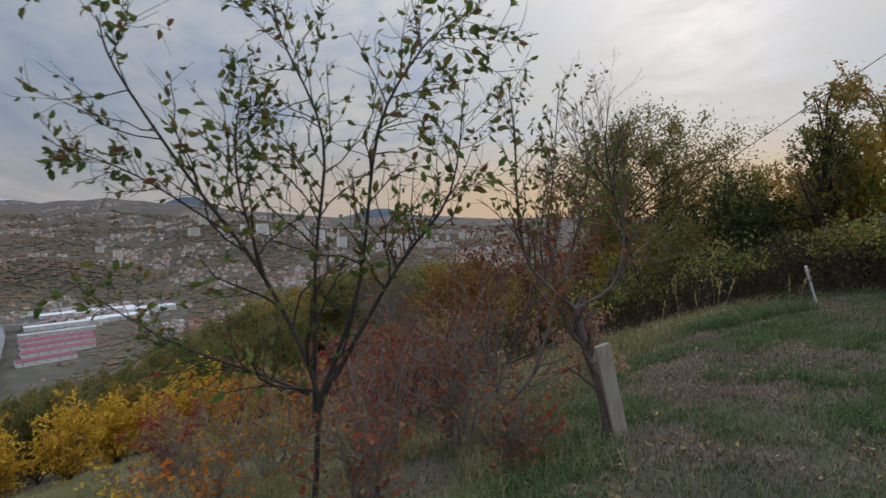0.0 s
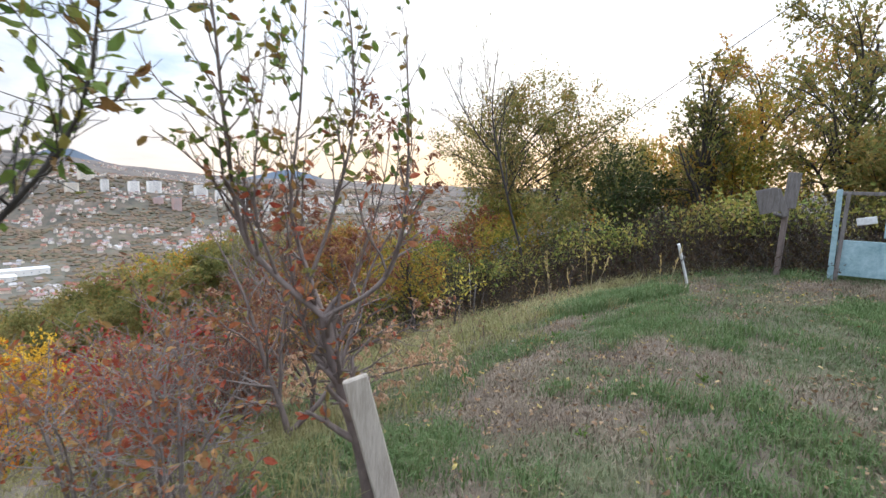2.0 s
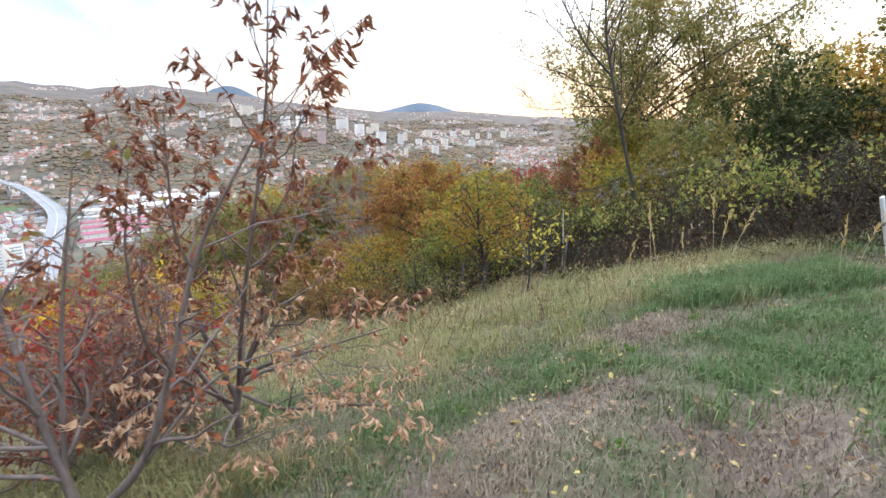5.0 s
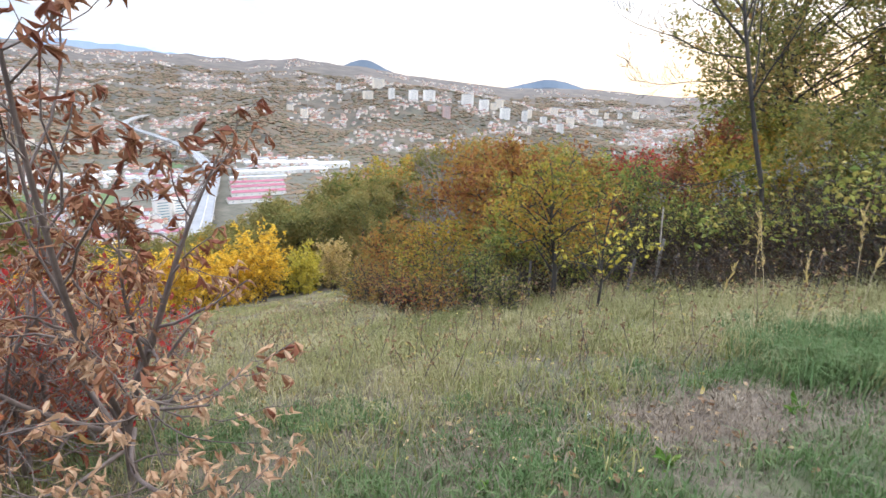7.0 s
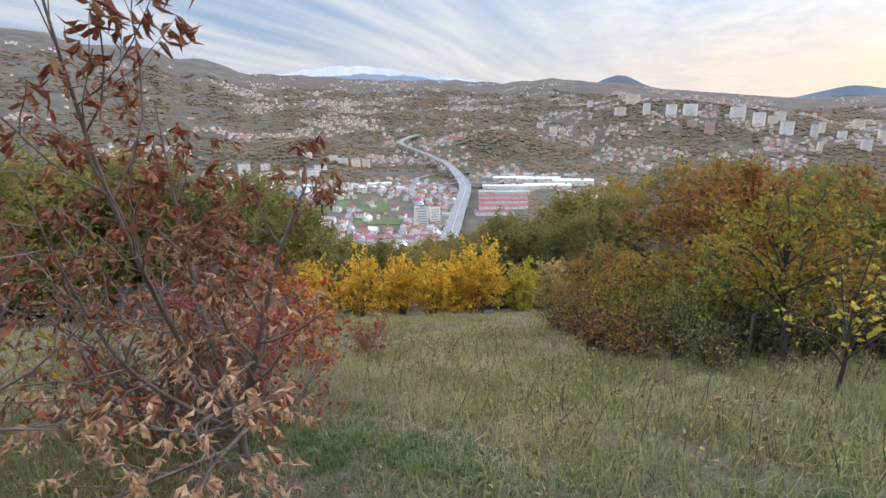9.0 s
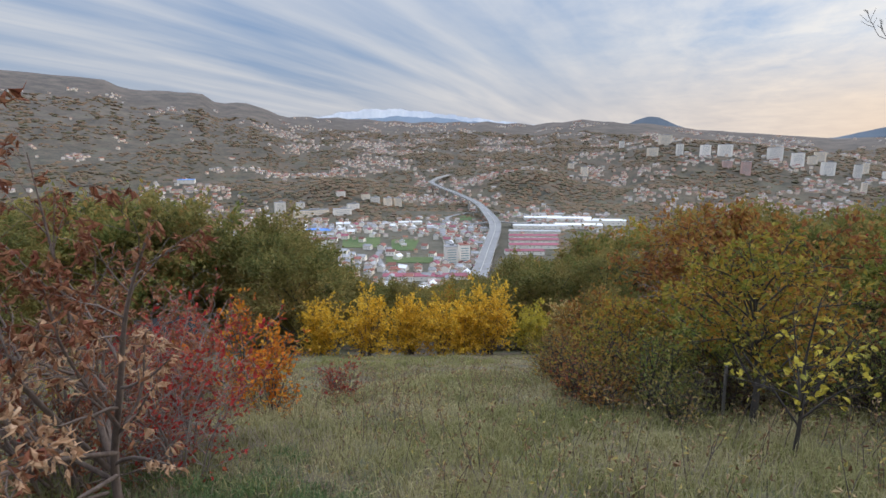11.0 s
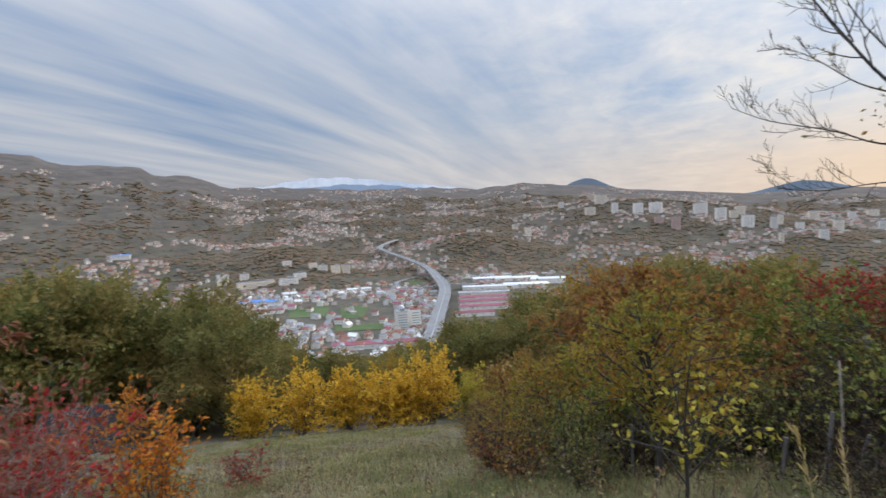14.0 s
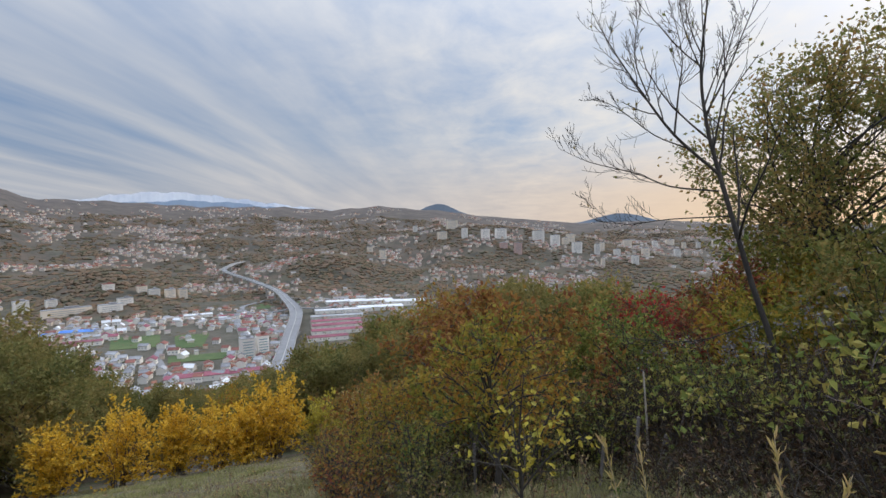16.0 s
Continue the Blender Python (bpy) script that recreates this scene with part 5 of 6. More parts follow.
def hall(ax, ay, bx, by, depth, h, roof_mat, label, peak=1.5):
    """A long low hall whose front runs from a to b."""
    w = math.hypot(bx - ax, by - ay)
    turn = math.degrees(math.atan2(by - ay, bx - ax))
    building("hall", (ax + bx) / 2 - math.sin(radians(turn)) * depth / 2, (ay + by) / 2 + math.cos(radians(turn)) * depth / 2, w, depth, h, peak, turn, "render_white", roof_mat, label, int(w / 9), "hall")


for row in ((-455, 318, -418, 362, 16, 6, "roof_plum", "long hall with a plum-red sheet roof"), (-440, 338, -408, 376, 13, 5, "roof_plum", "hall with a plum-red sheet roof by the lane"), (-415, 372, -398, 392, 14, 5, "roof_plum", "short hall with a plum sheet roof"),
            (-505, 585, -455, 640, 20, 6, "roof_plum", "long market hall with a plum roof"), (-480, 556, -432, 608, 18, 6, "roof_plum", "market hall with a plum-red roof"), (-530, 612, -478, 668, 18, 6, "roof_plum", "market hall with plum sheeting"),
            (-455, 520, -420, 560, 16, 6, "roof_plum", "market hall below the viaduct"), (-560, 645, -500, 705, 16, 6, "roof_grey", "grey-roofed market hall by the road"), (-590, 690, -520, 760, 18, 7, "roof_white", "white-roofed trade hall beside the market"),
            (-640, 780, -590, 835, 24, 7, "roof_white", "white-roofed warehouse at the trade park"), (-600, 800, -540, 860, 26, 8, "roof_white", "large white-roofed warehouse with pale walls"), (-540, 745, -480, 800, 26, 8, "roof_white", "white warehouse near the woods"),
            (-525, 810, -470, 860, 26, 11, "roof_white", "tall white-roofed warehouse near the woods"), (-660, 830, -620, 880, 20, 6, "roof_grey", "grey-roofed store at the trade park"), (-795, 395, -765, 425, 22, 6, "roof_blue", "hall with a bright blue roof"),
            (-812, 372, -795, 388, 14, 5, "roof_blue", "small blue-roofed hall beside houses"), (-735, 395, -715, 420, 14, 6, "roof_grey", "hall with a pale blue-grey roof"), (-715, 360, -690, 395, 16, 6, "roof_plum", "low hall with a plum roof"),
            (-760, 560, -735, 600, 14, 6, "roof_white", "white-roofed store by the estate"), (-700, 585, -680, 615, 14, 6, "roof_plum", "brick-red roofed store beside the estate"), (-1480, 375, -1462, 412, 20, 10, "roof_blue", "distant hall with a blue roof")):
    hall(*row)


def block(b, r, top, width, depth, wall_mat, label, group="", base=None, roof_mat="roof_grey", floor=3.1, face="glass", tall=0.0):
    """An apartment block at a bearing and range, as high as the sight line to its top."""
    if tall:
        for r in range(1000, 2700, 15):
            if gz(4 - math.sin(radians(b)) * r, 6 + math.cos(radians(b)) * r) > math.tan(radians(top)) * r + 1.5 - tall:
                break
        width *= 0.45 * r / 1500
    x, y = 4 - math.sin(radians(b)) * r, 6 + math.cos(radians(b)) * r
    z0 = gz(x, y)
    h = tall if tall and r < 2680 else max(12.0, math.tan(radians(top)) * r + 1.5 - z0)
    root = thing("apartment_block", (x, y, z0), label, "building", group, b + 12)
    g = Geo()
    box(g, (width, depth, h + 4), pose(0, 0, h / 2 - 2))
    part("wall", g, MAT[wall_mat], root)
    g = Geo()
    box(g, (width + 0.6, depth + 0.6, 0.5), pose(0, 0, h + 0.25))
    box(g, (width * 0.3, depth * 0.4, 2.6), pose(width * 0.1, 0, h + 2.0))
    part("roof", g, MAT[roof_mat], root)
    g = Geo()
    box(g, (width * 0.72, 0.3, 0.8), pose(0, -depth / 2 - 0.05, 0))
    me = g.mesh("window_band", MAT[face])
    for f in range(int(h / floor)):
        o = part("window_band", me, None, root)
        o.location.z = 2.0 + f * floor


for b, top, w, r in ((35.0, -2.23, 42, 1800), (33.6, -2.66, 50, 1800), (30.0, 0.0, 34, 2150), (27.0, -0.7, 75, 2050), (25.9, 0.54, 90, 2350), (24.5, -0.3, 45, 2000), (22.2, -0.35, 66, 2150), (20.5, -0.37, 90, 2200), (18.6, -2.0, 60, 1900), (20.2, -1.9, 60, 1850),
                     (16.4, -0.66, 90, 2200), (13.5, -1.4, 52, 2050), (12.3, -1.93, 75, 1950), (10.2, -2.05, 40, 1900), (14.6, -1.1, 70, 2150)):
    block(b, r, top, w * 0.8, 16, "render_rose" if b in (18.6, 20.2) else "render_cream" if int(b) % 2 else "render_white", "pale high-rise apartment block on the far hill", "high-rise estate on the hill", tall=18.0 + 18 * abs(math.sin(7 * b)))
for b, top, w, r in ((9.6, -3.57, 24, 1500), (6.4, -3.35, 48, 1550), (4.5, -1.75, 36, 1900), (3.1, -1.57, 54, 1950), (1.8, -1.85, 26, 1900), (0.5, -1.84, 24, 1900), (7.2, -1.59, 56, 2000), (9.7, -1.89, 28, 2000), (13.0, -0.98, 60, 2200), (5.4, -2.5, 50, 1750), (-1.0, -1.6, 40, 2000), (8.2, -2.6, 44, 1800), (2.4, -2.6, 40, 1750)):
    block(b, r, top, w * 0.85, 15, "render_cream" if int(b) % 2 else "render_white", "pale apartment block of the far estate", "far estate", tall=17.0 + 12 * abs(math.sin(5 * b)))
for b, top, w, r in ((66.5, -6.21, 22, 1060), (64.4, -6.29, 17, 1070), (60.1, -6.08, 19, 1080), (58.8, -6.8, 24, 1000), (57.4, -6.15, 17, 1070), (56.4, -6.06, 20, 1060), (55.0, -6.02, 18, 1060), (53.9, -6.04, 16, 1065), (63.3, -7.56, 70, 980), (60.0, -7.7, 36, 965)):
    block(b, r + 90, top, w, 12, "render_cream" if int(b) % 2 else "render_white", "apartment block at the foot of the wooded hill", "valley estate", roof_mat="roof_red" if b in (60.1, 57.4) else "roof_grey")
block(48.0, 630, -11.4, 15, 14, "render_white", "white and teal glass office building", "office pair", face="glass_teal")
block(46.5, 640, -11.2, 13, 14, "render_white", "white and teal glass office building", "office pair", roof_mat="roof_red", face="glass_teal")


def settled(x, y):
    """Above about 0.2 where houses stand, below it where woods grow."""
    return noise.noise(Vector((x * 0.0042, y * 0.0042, 3.1))) + 0.6 * noise.noise(Vector((x * 0.013, y * 0.013, 8.2)))


def houses():
    rng = np.random.default_rng(29)
    masters, k = [], 0
    for i in range(8):
        w, d = 8 + 4 * rng.random(), 7 + 3 * rng.random()
        masters.append(building("house", 0, 0, w, d, 4.5 + 3 * rng.random(), 2.2 + 1.2 * rng.random(), 0, "render_white", ("roof_red", "roof_grey", "roof_grey", "roof_red", "roof_white", "roof_grey", "roof_plum", "roof_grey")[i], "pale rendered town house with a pitched roof", 3, "house", "houses of the valley town", z=-600))
    spots = []
    while len(spots) < 260:
        b, r = 36 + 34 * rng.random(), 470 + 480 * rng.random() ** 0.8
        x, y = 4 - math.sin(radians(b)) * r, 6 + math.cos(radians(b)) * r
        if -735 < x < -480 and 365 < y < 520 and rng.random() < 0.9:
            continue
        if 40.0 < b < 44.2 and r < 980:
            continue
        if 33 < b < 40 and 560 < r < 1000:
            continue
        if any((x - p) ** 2 + (y - q) ** 2 < 190 for p, q in spots):
            continue
        spots.append((x, y))
        copy_thing(masters[rng.integers(0, 8)], pose(x, y, gz(x, y) + 0.3, 0, 0, 45 + rng.choice((0, 90)) + rng.normal() * 12))
    for m in masters:
        for o in list(m.children_recursive) + [m]:
            bpy.data.objects.remove(o)
    # the thousands beyond, too small to tell apart
    W, R = Geo(), Geo()
    n = 0
    while n < 3900:
        b, r = -9 + 104 * rng.random(), 480 + 2900 * rng.random() ** 0.75
        x, y = 4 - math.sin(radians(b)) * r, 6 + math.cos(radians(b)) * r
        c = settled(x, y)
        if c + 0.07 * rng.normal() < (0.2 if r < 2400 else 0.26) + (0.25 if b > 66 and r > 1500 else 0) + (0.2 if b < 16 and r < 1300 else 0):
            continue
        if bump(b, 59.5, 5) * bump(r, 1270, 190) > 0.25 or (r < 1000 and 36 < b < 70) or bump(b, 39, 4) * bump(r, 1400, 170) > 0.4:
            continue
        w, d, h = 6.5 + 5 * rng.random(), 6 + 3 * rng.random(), 3 + 3 * rng.random()
        m = pose(x, y, gz(x, y), 0, 0, rng.random() * 180)
        g = Geo()
        walls(g, w, d, h, 2)
        W.add([tuple(m @ Vector(p)) for p in g.v[0]], g.f[0])
        g = Geo()
        gable(g, w, d, 2.8)
        R.add([tuple(m @ Vector((p[0], p[1], p[2] + h + 0.05))) for p in g.v[0]], g.f[0])
        n += 1
    # sheds, garages and small houses packed between the town houses
    n = 0
    while n < 620:
        b, r = 35 + 36 * rng.random(), 455 + 560 * rng.random() ** 0.85
        x, y = 4 - math.sin(radians(b)) * r, 6 + math.cos(radians(b)) * r
        if (-735 < x < -480 and 360 < y < 520 and rng.random() < 0.95) or (40.2 < b < 43.6 and r < 980) or (35 < b < 40 and 560 < r < 900):
            continue
        w, d, h = 4 + 6 * rng.random(), 4 + 4 * rng.random(), 2.5 + 3.5 * rng.random()
        m = pose(x, y, gz(x, y) + 0.3, 0, 0, 45 + 90 * rng.integers(0, 2) + rng.normal() * 14)
        g = Geo()
        walls(g, w, d, h, 1.2)
        W.add([tuple(m @ Vector(p)) for p in g.v[0]], g.f[0])
        g = Geo()
        gable(g, w, d, 1.4, 0.3)
        R.add([tuple(m @ Vector((p[0], p[1], p[2] + h + 0.05))) for p in g.v[0]], g.f[0])
        n += 1
    root = thing("distant_houses", (0, 0, 0), "thousands of pale houses scattered over the hills", "houses", kind="stuff")
    tagged(part("wall", W, MAT["far_wall"], root), kind="stuff")
    tagged(part("roof", R, MAT["far_roof"], root), kind="stuff")


houses()


def distant_woods():
    rng = np.random.default_rng(37)
    bm = bmesh.new()
    bmesh.ops.create_icosphere(bm, subdivisions=1, radius=1)
    bv = np.array([v.co[:] for v in bm.verts])
    bf = [tuple(v.index for v in f.verts) for f in bm.faces]
    bm.free()
    g, n = Geo(), 0
    while n < 24000:
        b, r = -12 + 108 * rng.random(), 420 + 2500 * rng.random() ** 0.8
        x, y = 4 - math.sin(radians(b)) * r, 6 + math.cos(radians(b)) * r
        c = settled(x, y)
        hill = bump(b, 59.5, 5) * bump(r, 1270, 190) > 0.25 or bump(b, 39, 4) * bump(r, 1400, 170) > 0.3
        town = 36 < b < 70 and 440 < r < 1000
        if not hill and (c + 0.1 * rng.normal() > 0.1 or (town and rng.random() < 0.45)):
            continue
        if (town and 39.5 < b < 44.5) or (b > 63 and r > 1500 and rng.random() < 0.35):
            continue
        for _ in range(3 if hill else 2):
            s = (2.6 + 2.4 * rng.random()) * (1 + r / 3500) * (0.6 if town else 1)
            p = np.array([x, y, 0]) + np.array([rng.normal() * 7, rng.normal() * 7, 0])
            p[2] = gz(p[0], p[1])
            g.add(bv * (s * (0.7 + 0.6 * rng.random((len(bv), 1)))) * np.array([1.25, 1.25, 0.62]) + p, bf)
            n += 1
    tagged(part("distant_woods", g, MAT["far_wood"]), "dull autumn woods covering the valley sides", "woods", kind="stuff")


distant_woods()


# ---- things in the garden ----
def white_post():
    root = thing("marker_post", (6.08, 8.02, gz(6.08, 8.02)), "slanting white-painted wooden post at the thicket", "post")
    g = Geo()
    slab(g, (0.045, 0.03, 0.74), 0.005, pose(-0.1, 0.06, 0.28, -8, -19, 35))
    part("post", g, MAT["white_paint"], root)
    g = Geo()
    slab(g, (0.05, 0.03, 0.1), 0.008, pose(-0.13, 0.05, 0.4, 10, 30, 30))
    part("cleat", g, MAT["grey_wood"], root)


def old_boards():
    z = gz(7.3, 7.75)
    root = thing("nailed_boards", (7.3, 7.75, z - 0.1), "weathered grey boards nailed to a garden post", "post")
    g = Geo()
    slab(g, (0.08, 0.07, 1.45), 0.01, pose(0, 0, 0.68, 2, 2, 35))
    part("post", g, MAT["bark_red"], root)
    g = Geo()
    slab(g, (0.17, 0.025, 0.52), 0.008, pose(0.03, -0.06, 1.36, 0, 4, -38))
    part("upright_board", g, MAT["grey_wood"], root)
    g = Geo()
    slab(g, (0.28, 0.02, 0.36), 0.006, pose(-0.24, 0.05, 1.2, 6, -14, -42))
    part("tilted_board", g, MAT["grey_wood"], root)
    g = Geo()
    slab(g, (0.09, 0.022, 0.42), 0.006, pose(-0.1, -0.04, 1.18, 4, -20, -40))
    part("tilted_board", g, MAT["grey_wood"], root)
    g = Geo()
    slab(g, (0.4, 0.05, 0.05), 0.01, pose(-0.12, -0.04, 1.0, 0, 8, 32))
    part("crosspiece", g, MAT["grey_wood"], root)


def teal_gate():
    z = gz(8.1, 7.0)
    root = thing("teal_gate", (8.1, 7.0, z), "worn teal-painted garden gate with a broken panel", "gate", turn=-45)
    for name, size, at, rot, m in (("post", (0.07, 0.05, 1.3), (-0.48, 0, 0.62), 0, "teal_paint"), ("post", (0.05, 0.04, 1.25), (-0.4, -0.02, 0.6), 2, "grey_wood"), ("top_rail", (1.0, 0.04, 0.05), (0.05, 0, 1.22), 0, "grey_wood"), ("lower_panel", (0.95, 0.025, 0.5), (0.04, 0.01, 0.32), 0, "teal_paint"),
                                   ("upper_panel", (0.5, 0.02, 0.55), (0.3, 0.015, 0.9), 0, "teal_paint"), ("broken_strip", (0.22, 0.02, 0.1), (-0.15, -0.01, 0.85), -12, "white_paint"), ("post", (0.07, 0.05, 1.3), (0.56, 0, 0.62), 0, "teal_paint")):
        g = Geo()
        slab(g, size, 0.005, pose(*at, 0, rot, 0))
        part(name, g, MAT[m], root)


def thin_pole():
    root = thing("thin_pole", (3.76, 13.0, gz(3.76, 13.0)), "thin grey wooden pole standing before the thicket", "pole")
    g = Geo()
    tube(g, [(0.03, 0, -0.1), (0.01, 0, 0.6), (-0.04, 0, 1.3)], [0.016, 0.014, 0.011], 7)
    part("shaft", g, MAT["plank"], root, smooth=True)


def stake(x, y, h, lean):
    root = thing("garden_stake", (x, y, gz(x, y)), "short grey wooden stake in the grass", "stake", "stakes by the thicket")
    g = Geo()
    slab(g, (0.035, 0.03, h), 0.005, pose(lean * h / 2, 0, h / 2 - 0.05, 0, math.degrees(lean), 20))
    part("stake", g, MAT["grey_wood"], root)


def cable():
    root = thing("overhead_cable", (0, 0, 0), "dark overhead cable above the trees", "cable")
    a, u = np.array(CABLE_AT), np.array(CABLE_WAY)
    g = Geo()
    s = np.linspace(-2.0, 16, 24)
    pts = a + s[:, None] * u + np.array([0, 0, 1.0]) * (((s - 7) / 9) ** 2 * 0.1 - 0.03)[:, None]
    tube(g, pts, np.full(24, 0.008), 5)
    part("cable", g, MAT["wire"], root, smooth=True)


CABLE_AT, CABLE_WAY = (6.58, 10.4, 3.18), (0.609, -0.558, 0.564)


def old_shed():
    x, y = -16.6, 9.8
    root = thing("garden_shed", (x, y, gz(x, y)), "low wooden shed with a black tar roof below the bushes", "shed", turn=70)
    for i in range(9):
        g = Geo()
        slab(g, (0.24, 0.03, 0.62), 0.005, pose(-1.0 + 0.25 * i, -0.9, 0.31))
        part("plank", g, MAT["bark"], root)
    for sx in (-1, 1):
        g = Geo()
        slab(g, (0.04, 1.7, 1.0), 0.005, pose(sx * 1.13, 0, 0.45))
        part("side_wall", g, MAT["bark_dark"], root)
    g = Geo()
    slab(g, (2.2, 0.04, 0.9), 0.005, pose(0, 0.85, 0.45))
    part("back_wall", g, MAT["bark_dark"], root)
    g = Geo()
    slab(g, (2.3, 2.0, 0.06), 0.01, pose(0, 0, 1.0, 20, 0, 0))
    part("roof", g, MAT["tar_roof"], root)


white_post()
old_boards()
teal_gate()
thin_pole()
for x, y, h, lean in ((3.33, 12.2, 0.62, 0.08), (3.7, 12.3, 0.85, 0.05), (3.9, 12.6, 0.6, 0.2), (1.9, 11.9, 0.75, -0.03)):
    stake(x, y, h, lean)
cable()
old_shed()


def string_knot():
    g = Geo()
    rng = np.random.default_rng(3)
    for _ in range(6):
        q = polyline(rng, (-0.42, 2.75, 0.12), rng.normal(size=3), 0.07, 4, 0.5, -0.1)
        tube(g, q, [0.004] * 5, 4)
    tagged(part("string_knot", g, MAT["rag"]), "knot of pale blue plastic string on a twig", "string")


string_knot()


# ---- grass ----
def blades(geo_list, rng, pos, way, h, w):
    """Curved blades: a foot, a bend and a tip."""
    k = len(pos)
    a = rng.random(k) * 2 * math.pi
    side = np.stack([np.cos(a), np.sin(a), np.zeros(k)], 1)
    up = np.array([0, 0, 1.0])
    h, w = h[:, None], w[:, None]
    mid = pos + way * h * 0.22 + up * h * 0.62
    tip = pos + way * h * 0.75 + up * h * (0.95 - 0.35 * np.linalg.norm(way, axis=1)[:, None])
    v = np.stack([pos - side * w, pos + side * w, mid + side * w * 0.7, mid - side * w * 0.7, tip], 1).reshape(-1, 3)
    geo_list.append(v)


def grass_object(name, mat_name, label, chunks):
    v = np.concatenate(chunks)
    k = len(v) // 5
    base = np.arange(k)[:, None] * 5
    quads, tris = base + np.array([0, 1, 2, 3]), base + np.array([3, 2, 4])
    me = bpy.data.meshes.new(name)
    me.vertices.add(len(v))
    me.vertices.foreach_set("co", v.ravel())
    loops = np.concatenate([quads.ravel(), tris.ravel()])
    me.loops.add(len(loops))
    me.loops.foreach_set("vertex_index", loops.astype(np.int32))
    me.polygons.add(2 * k)
    me.polygons.foreach_set("loop_start", np.concatenate([np.arange(k) * 4, 4 * k + np.arange(k) * 3]).astype(np.int32))
    me.update(calc_edges=True)
    me.validate()
    me.materials.append(MAT[mat_name])
    tagged(new(name, me), label, "grass", kind="stuff")


def clumps(rng, centres, per, spread, h0, h1, lean, width):
    k = len(centres)
    c = np.repeat(centres, per, 0) + rng.normal(size=(k * per, 2)) * spread
    size = np.repeat(rng.random(k), per) * 0.6 + 0.4 * rng.random(k * per)
    pos = np.stack([c[:, 0], c[:, 1], ground(c[:, 0], c[:, 1]) - 0.015], 1)
    a = rng.random(k * per) * 2 * math.pi
    m = lean * (0.3 + 0.9 * rng.random(k * per))
    way = np.stack([np.cos(a) * m, np.sin(a) * m, np.zeros(k * per)], 1)
    chunk = []
    blades(chunk, rng, pos, way, h0 + (h1 - h0) * size, width * (0.7 + 0.6 * rng.random(k * per)))
    return chunk[0]


def patchy(c, s, o):
    """A blotchy pattern over the ground, about -1.5 to 1.5."""
    out = 0
    for k in range(5):
        a, f = 1.3 * k + o, s * (0.7 + 0.35 * k)
        out = out + np.sin((c[:, 0] * math.cos(a) + c[:, 1] * math.sin(a)) * f + 2.1 * np.sin((c[:, 1] * math.cos(a) - c[:, 0] * math.sin(a)) * f * 0.6 + o)) * (0.75 - 0.1 * k)
    return out * 0.75


def downhill(c):
    """Above 0 on the slope, below 0 on the level top."""
    return -(0.28 * (c[:, 0] - 3) - 0.25 * (c[:, 1] - 6.86) - 0.42)


